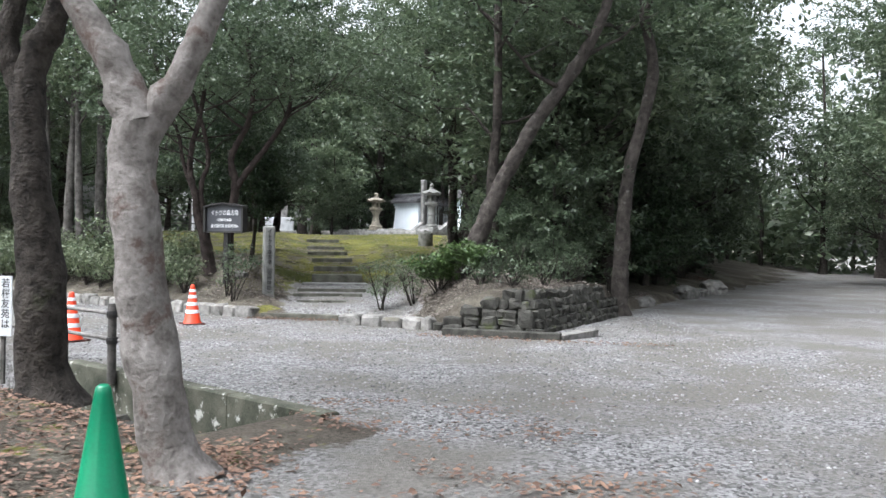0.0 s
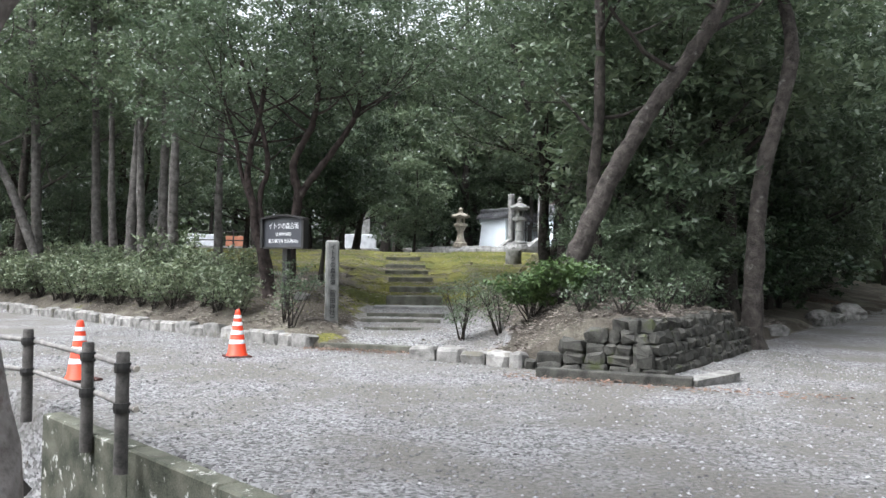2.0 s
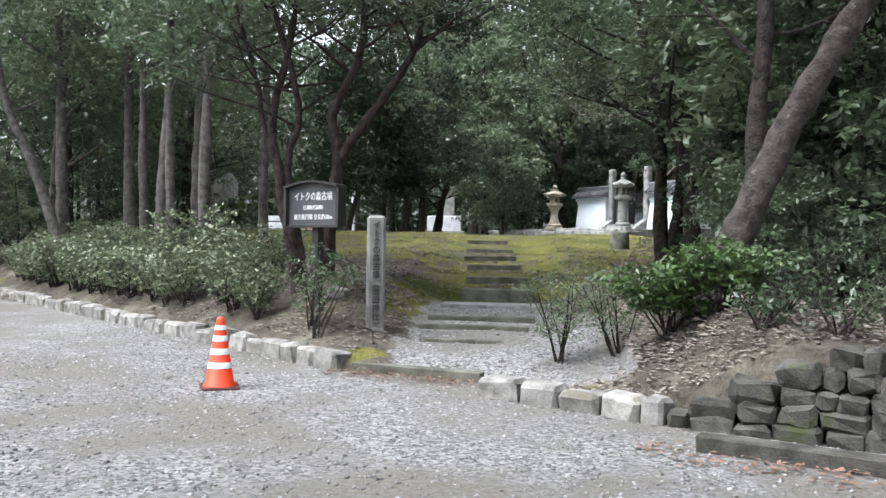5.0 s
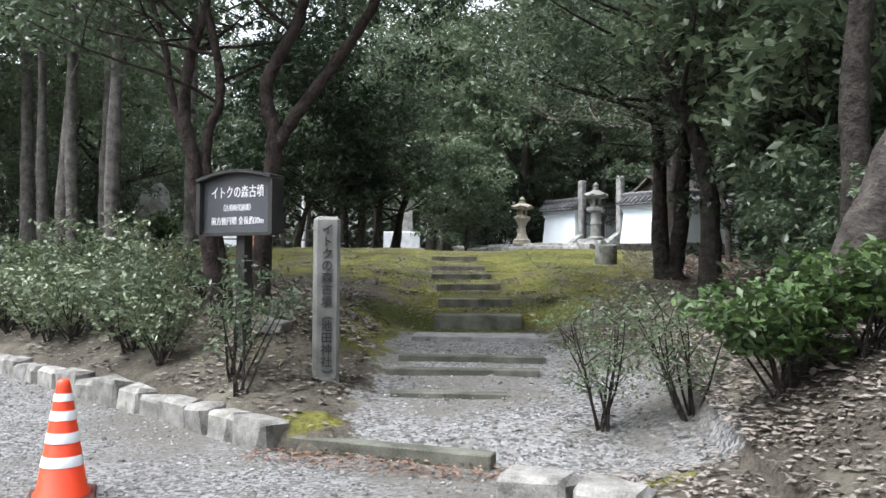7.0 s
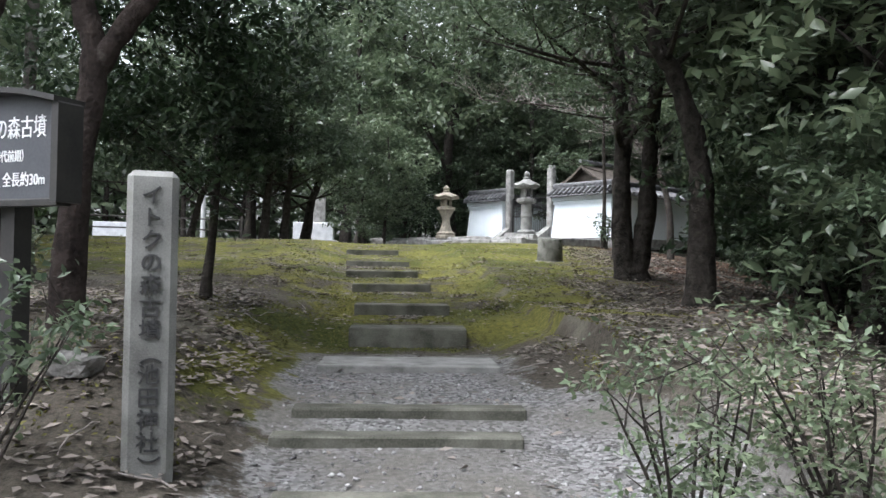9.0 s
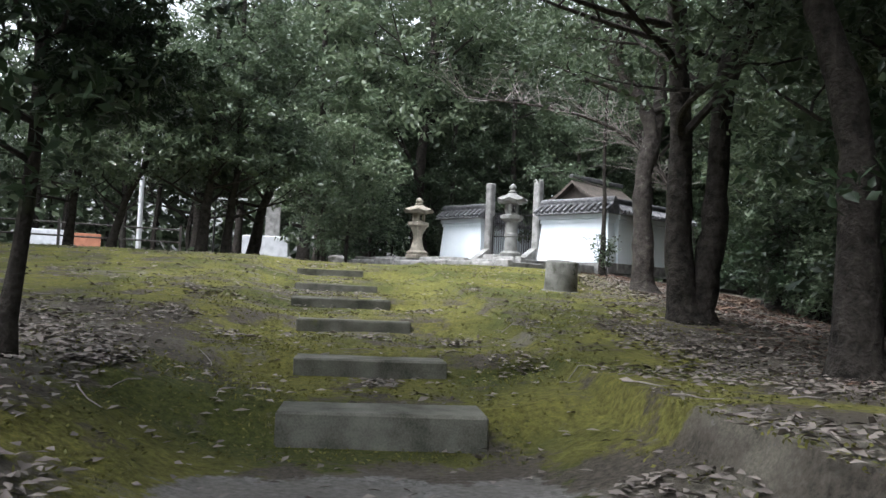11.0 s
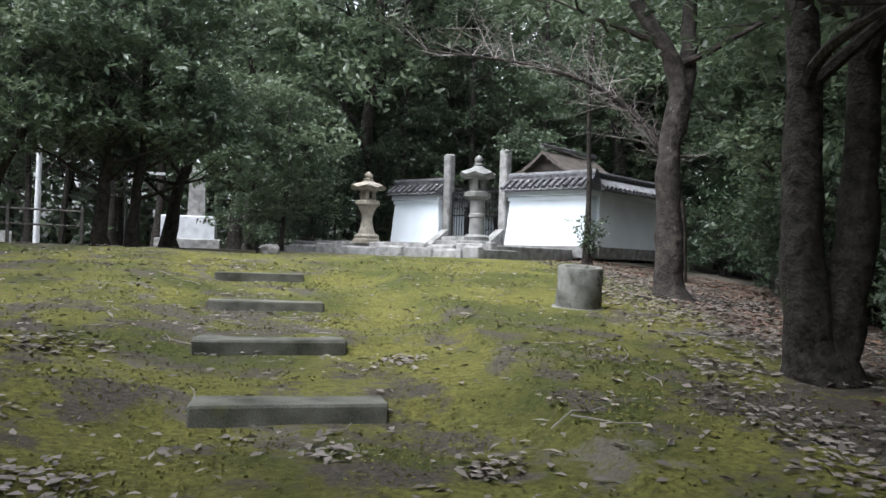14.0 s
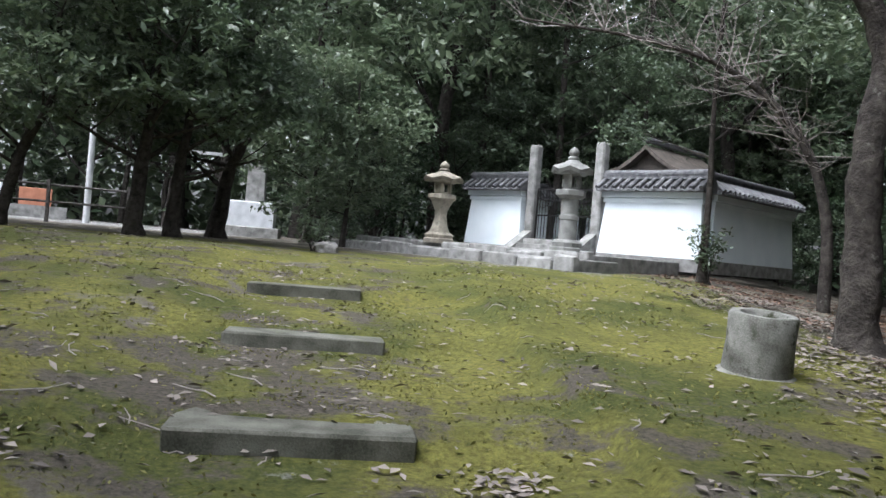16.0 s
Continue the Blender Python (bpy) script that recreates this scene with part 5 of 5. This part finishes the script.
for k in range(52):
    u = k / 51
    row = k % 3
    x = -3.0 - u * 9.4 + r.uniform(-0.2, 0.2)
    y = 3.72 + (-1.2 - x) * 0.932 + 0.75 + row * 0.75 + r.uniform(-0.15, 0.15)
    t = copy_thing(HEDGE[k % 3], pose(x, y, hz(x, y) - 0.02, 0, 0, r.uniform(0, 360)))
    s = r.uniform(0.65, 1.1)
    t.scale = (s, s, s * r.uniform(0.65, 1.05))
for t in HEDGE:
    for o in (*t.children_recursive, t):
        bpy.data.objects.remove(o)

# bare branching tree over the shrine wall
bare = thing("bare_tree", pose(9.6, 26.6, hz(9.6, 26.6)), "leafless pale tree with fine twigs over the shrine", "tree")
wood, twigs = Shape(), Shape()
rr = random.Random(5)
main = bend([(0, 0, 0), (-0.1, 0, 1.8), (-0.6, 0.2, 3.3), (-1.8, 0.5, 4.5), (-3.6, 0.8, 5.1), (-6.2, 1.0, 5.3)])
wood.tube(main, [0.13 - 0.11 * i / (len(main) - 1) for i in range(len(main))], 8)
for k in range(70):
    p = main[rr.randint(8, len(main) - 1)]
    lp = limb_path(rr, p, (rr.uniform(-1, 0.4), rr.uniform(-0.6, 0.6), rr.uniform(-0.05, 0.6)), rr.uniform(0.9, 2.0), 0.2)
    twigs.tube(lp, [0.014 * (1 - 0.8 * j / 6) for j in range(7)], 4)
    for j in range(2, 7):
        sp = limb_path(rr, lp[j], (rr.uniform(-1, 0.3), rr.uniform(-0.8, 0.8), rr.uniform(-0.2, 0.5)), rr.uniform(0.3, 0.8), 0.2, 3)
        twigs.tube(sp, [0.006, 0.005, 0.004, 0.002], 3)
part("trunk", wood, BARK_GREY, bare, "", True)
part("twig", twigs, TWIG, bare, "fine pale bare twigs")

# ---- back of the clearing ----
tomb = thing("stone_monument", pose(-3.2, 40.0, hz(-3.2, 40.0)), "pale stone monument on a white block base", "monument")
part("plinth", Shape().box(2.3, 1.4, 0.35, (0, 0, 0), bevel=0.03), GRANITE, tomb)
part("base", Shape().box(1.9, 1.1, 0.85, (0, 0, 0.35), bevel=0.04), PALE_STONE, tomb, "white stone base block")
part("shaft", Shape().box(0.62, 0.55, 1.7, (0.25, 0, 1.2), 0, 0.9, 0.05), GRANITE, tomb, "upright grey stone shaft")
rail = thing("railing", Matrix.Identity(4), "low dark rail fence at the far edge of the clearing", "fence")
line = [(-11.5, 33.2), (-9.6, 33.8), (-7.7, 34.4), (-5.8, 35.0)]
for x, y in line:
    part("post", Shape().box(0.08, 0.08, 1.15, (x, y, hz(x, y))), POST_WOOD, rail)
for (xa, ya), (xb, yb) in zip(line, line[1:]):
    for z in (0.55, 1.0):
        part("rail", Shape().tube([(xa, ya, hz(xa, ya) + z), (xb, yb, hz(xb, yb) + z)], [0.035, 0.035], 6), POST_WOOD, rail)
pole = thing("utility_pole", pose(-8.6, 40.5, hz(-8.6, 40.5)), "white steel pole beyond the clearing", "pole")
part("shaft", Shape().lathe([(0.12, 0), (0.10, 3.0), (0.09, 5.2)], 12), STEEL, pole, "", True)
low = thing("boundary_wall", pose(-13.4, 46.0, hz(-13.4, 46.0), 0, 0, 15), "low white wall with a terracotta panel", "wall")
part("panel", Shape().box(2.2, 0.15, 0.8, (-1.1, 0, 0.5), bevel=0.02), PALE_STONE, low, "white wall panel")
part("panel", Shape().box(1.2, 0.15, 0.7, (1.0, 0, 0.5), bevel=0.02), BRICK_RED, low, "terracotta wall panel")
part("footing", Shape().box(4.4, 0.3, 0.5, (0, 0, 0)), GRANITE, low)
frame_post = thing("metal_frame", pose(-4.6, 38.0, hz(-4.6, 38.0)), "thin metal frame with a pale crossbar", "frame")
part("post", Shape().tube([(-0.5, 0, 0), (-0.5, 0, 2.5)], [0.04, 0.04], 8), IRON, frame_post)
part("crossbar", Shape().box(1.3, 0.08, 0.09, (0.1, 0, 2.5)), STEEL, frame_post)


def boulder_mesh(name, sx, sy, sz, seed, mat):
    bm = bmesh.new()
    bmesh.ops.create_icosphere(bm, subdivisions=3, radius=1)
    for v in bm.verts:
        k = 1 + 0.28 * noise.noise(v.co * 1.1 + Vector((seed, 0, 0))) + 0.10 * noise.noise(v.co * 3.1 + Vector((0, seed, 0)))
        q = Vector((max(-0.72, min(0.72, v.co.x)), max(-0.72, min(0.72, v.co.y)), v.co.z)) * k
        v.co = Vector((q.x * sx * 0.62, q.y * sy * 0.62, (max(q.z, -0.6) + 0.6) * sz / 1.6))
    me = bpy.data.meshes.new(name)
    bm.to_mesh(me)
    bm.free()
    me.materials.append(mat)
    return me


rock = new("memorial_rock", boulder_mesh("memorial_rock", 1.25, 0.8, 2.1, 7, GRANITE))
rock.matrix_world = pose(-10.0, 23.5, hz(-10.0, 23.5) - 0.05, 0, 0, 20)
tagged(rock, "tall rough grey memorial boulder among shrubs", "boulder")
for k, (x, y, s) in enumerate(((-0.1, 27.6, 0.32), (10.9, 11.0, 0.6), (13.2, 13.8, 0.7), (12.0, 12.3, 0.4), (-1.75, 5.9, 0.2), (8.2, 7.6, 0.35))):
    b = new("boulder", boulder_mesh("boulder", s * 1.5, s * 1.1, s * 0.75, 600 + k, KERB))
    b.matrix_world = pose(x, y, hz(x, y) - 0.06 * s, 0, 0, 40 * k)
    tagged(b, "rough pale boulder at the edge of the planting", "boulder", "boulders")

# ---- fallen leaves and pebbles ----
g = np.random.default_rng(12)


def litter(name, n, x0, y0, x1, y1, keep, size, mat, label):
    p = np.stack([g.uniform(x0, x1, n), g.uniform(y0, y1, n)], 1)
    p = p[g.random(n) < keep(p[:, 0], p[:, 1])]
    z = height(p[:, 0], p[:, 1]) + g.uniform(0.005, 0.04, len(p))
    me = quads(name, np.column_stack([p, z]), size, size * 0.5, mat, g, flat=0.3)
    tagged(new(name, me), label, "leaves", kind="stuff")


def patchy(x, y, s=1.1, o=0.0):
    return np.array([0.5 + 0.8 * noise.noise(Vector((a * s, b * s, 5 + o))) for a, b in zip(x, y)]).clip(0, 1) ** 1.5


litter("fallen_leaves", 190000, -8, 2.5, 9, 26, lambda x, y: (inside(x, y) > 0.2) * patchy(x, y) * np.where(((np.abs(x - 0.8) < 2.2) & (y > 9)) | ((y > 14.5) & (x < 3.4 + 0.2 * (y - 14.5))), 0.07, np.where((x > -0.8) & (x < np.where(y < 7, 1.9, 1.4)), 0.05, 0.9)), 0.08, LITTER, "dry brown fallen leaves over the mound")
litter("fallen_leaves", 9000, 3.0, 9, 8, 20, lambda x, y: patchy(x, y, 0.8, 3) * ease(x, 3.6 + 0.22 * np.clip(y - 12, 0, 9), 4.6 + 0.22 * np.clip(y - 12, 0, 9)) * 0.8, 0.095, LITTER_RED, "reddish fallen leaves under the trees")
litter("fallen_leaves", 26000, 5, 17, 16, 31, lambda x, y: patchy(x, y, 0.8, 3) * ease(x, 3.6 + 0.22 * np.clip(y - 12, 0, 12), 5.0 + 0.22 * np.clip(y - 12, 0, 12)) * 0.9, 0.095, LITTER_RED, "reddish fallen leaves beside the shrine wall")
DRIFTS = ((-0.95, 13.2, 0.45), (0.45, 13.75, 0.3), (1.35, 13.4, 0.3), (-1.7, 11.0, 0.6), (0.4, 11.65, 0.3), (1.7, 12.2, 0.4), (-1.6, 16.0, 0.6), (2.7, 11.0, 0.8), (3.4, 12.6, 0.9), (1.25, 16.2, 0.3), (-1.4, 8.4, 0.6))
for bx, by, br in DRIFTS:
    litter("leaf_drift", int(600 * br), bx - br, by - br, bx + br, by + br, lambda x, y: ease(np.hypot(x - bx, y - by), br, br * 0.2), 0.085, LITTER, "drift of curled pale brown leaves on moss")
litter("fallen_leaves", 900, -4, 8, 5, 24, lambda x, y: 0.8 + 0 * x, 0.10, LITTER, "single pale leaves scattered over moss")
litter("fallen_leaves", 22000, -6, -10, -0.2, -2.5, lambda x, y: ease(ditch(x, y)[1], 1.05, 1.25) * 0.85, 0.055, LITTER_RED, "reddish fallen leaves on the ditch bank")
litter("fallen_leaves", 12000, -0.9, -8.5, 3.2, -4.8, lambda x, y: patchy(x, y, 1.4, 8) ** 2 * ease(x, 3.2, 0.3) * ease(ditch(x, y)[0], 1.0, 0.1) * 0.9, 0.06, LITTER_RED, "orange fallen leaves on the gravel")
litter("fallen_leaves", 2600, 1.6, -1.0, 5.2, 1.6, lambda x, y: ease(np.abs(edge_of(x, y, 2.0, 0.6, 3.7, -0.2) + 0.12), 0.35, 0.05) * 0.9, 0.06, LITTER_RED, "red fallen leaves along the stone slabs")
litter("fallen_leaves", 1500, -1.4, 3.0, 0.7, 3.75, lambda x, y: ease(np.abs(edge_of(x, y, -1.2, 3.7, 0.35, 3.25) + 0.1), 0.3, 0.05) * 0.8, 0.05, LITTER_RED, "red fallen leaves along the threshold")
litter("fallen_leaves", 9000, 0.9, 1.4, 4.6, 5.2, lambda x, y: (inside(x, y) > 0.25) * np.where((x < 1.9) & (y > 3.2), 0.08, 0.8), 0.06, LITTER, "dry brown leaves under the leaning tree")
litter("fallen_leaves", 5000, -6, -9, 9, 3.2, lambda x, y: (inside(x, y) < -0.1) * (ditch(x, y)[1] < -0.2) * 0.13, 0.05, LITTER, "scattered dry leaves on the gravel")

n = 30000
p = np.stack([g.uniform(-6, 7, n), g.uniform(-10, 9, n)], 1)
ok = np.where(inside(p[:, 0], p[:, 1]) > 0, (p[:, 0] > -0.65) & (p[:, 0] < np.where(p[:, 1] < 6, 1.9, 1.35)) & (p[:, 1] > 3.4), ditch(p[:, 0], p[:, 1])[1] < -0.25)
p = p[ok.astype(bool)]
n = len(p)
c = np.column_stack([p, height(p[:, 0], p[:, 1]) + 0.004])
s = g.uniform(0.008, 0.022, (n, 1, 1)) * g.uniform(0.6, 1.3, (n, 1, 3)) * (1, 1, 0.6)
octa = np.array([(1, 0, 0), (0, 1, 0), (-1, 0, 0), (0, -1, 0), (0, 0, 1), (0.2, 0.1, -1)], float)
th = g.uniform(0, 6.28, n)
rot = np.stack([np.stack([np.cos(th), -np.sin(th), 0 * th], 1), np.stack([np.sin(th), np.cos(th), 0 * th], 1), np.stack([0 * th, 0 * th, 1 + 0 * th], 1)], 1)
v = c[:, None, :] + np.einsum("nij,nkj->nki", rot, octa[None] * s)
tris = np.array([(0, 1, 4), (1, 2, 4), (2, 3, 4), (3, 0, 4), (1, 0, 5), (2, 1, 5), (3, 2, 5), (0, 3, 5)])
f = (np.arange(n)[:, None, None] * 6 + tris).reshape(-1)
pm = bpy.data.meshes.new("pebbles")
pm.vertices.add(6 * n)
pm.vertices.foreach_set("co", v.ravel())
pm.loops.add(len(f))
pm.loops.foreach_set("vertex_index", f)
pm.polygons.add(8 * n)
pm.polygons.foreach_set("loop_start", np.arange(8 * n) * 3)
pm.update(calc_edges=True)
pm.materials.append(PEBBLE)
tagged(new("pebbles", pm), "loose grey pebbles on the gravel", "gravel", kind="stuff")

# moss tufts over the slope
n = 150000
p = np.stack([g.uniform(-5, 6, n), g.uniform(5, 24, n)], 1)
thick = np.interp(p[:, 1], (5, 9, 16, 24), (0.6, 1.0, 0.8, 0.35)) * patchy(p[:, 0], p[:, 1], 0.9, 2)
thick = thick * ease(np.abs(p[:, 0] - 0.6), 4.5, 1.5) * np.where((p[:, 1] < 9.9) & (np.abs(p[:, 0] - 0.4) < 1.3), 0.0, 1.0)
p = p[(g.random(n) < thick) & (inside(p[:, 0], p[:, 1]) > 0.3)]
for x0, x1, y0, top, deep, thk in STEPS:
    p = p[~((p[:, 0] > x0 + 0.02) & (p[:, 0] < x1 - 0.05) & (p[:, 1] > y0) & (p[:, 1] < y0 + deep))]
tuft = quads("moss", np.column_stack([p, height(p[:, 0], p[:, 1]) + 0.008]), 0.034, 0.016, MOSS_TUFT, g, droop=-0.3)
tagged(new("moss", tuft), "short yellow-green moss tufts over the slope", "moss", kind="stuff")

# fallen twigs
sticks = Shape()
rs = random.Random(31)
for k in range(150):
    x, y = rs.uniform(-4, 6), rs.uniform(4, 22)
    if float(inside(x, y)) < 0.3:
        continue
    a, ln = rs.uniform(0, 6.28), rs.uniform(0.08, 0.45)
    pts = []
    for i in range(4):
        px, py = x + math.cos(a + 0.15 * i) * ln * i / 3, y + math.sin(a + 0.15 * i) * ln * i / 3
        pts.append((px, py, hz(px, py) + 0.022 + 0.01 * (i % 2)))
    sticks.tube(pts, [0.006, 0.005, 0.004, 0.003], 5)
tagged(part("twigs", sticks, TWIG), "small dry twigs strewn over moss and earth", "twigs", kind="stuff")
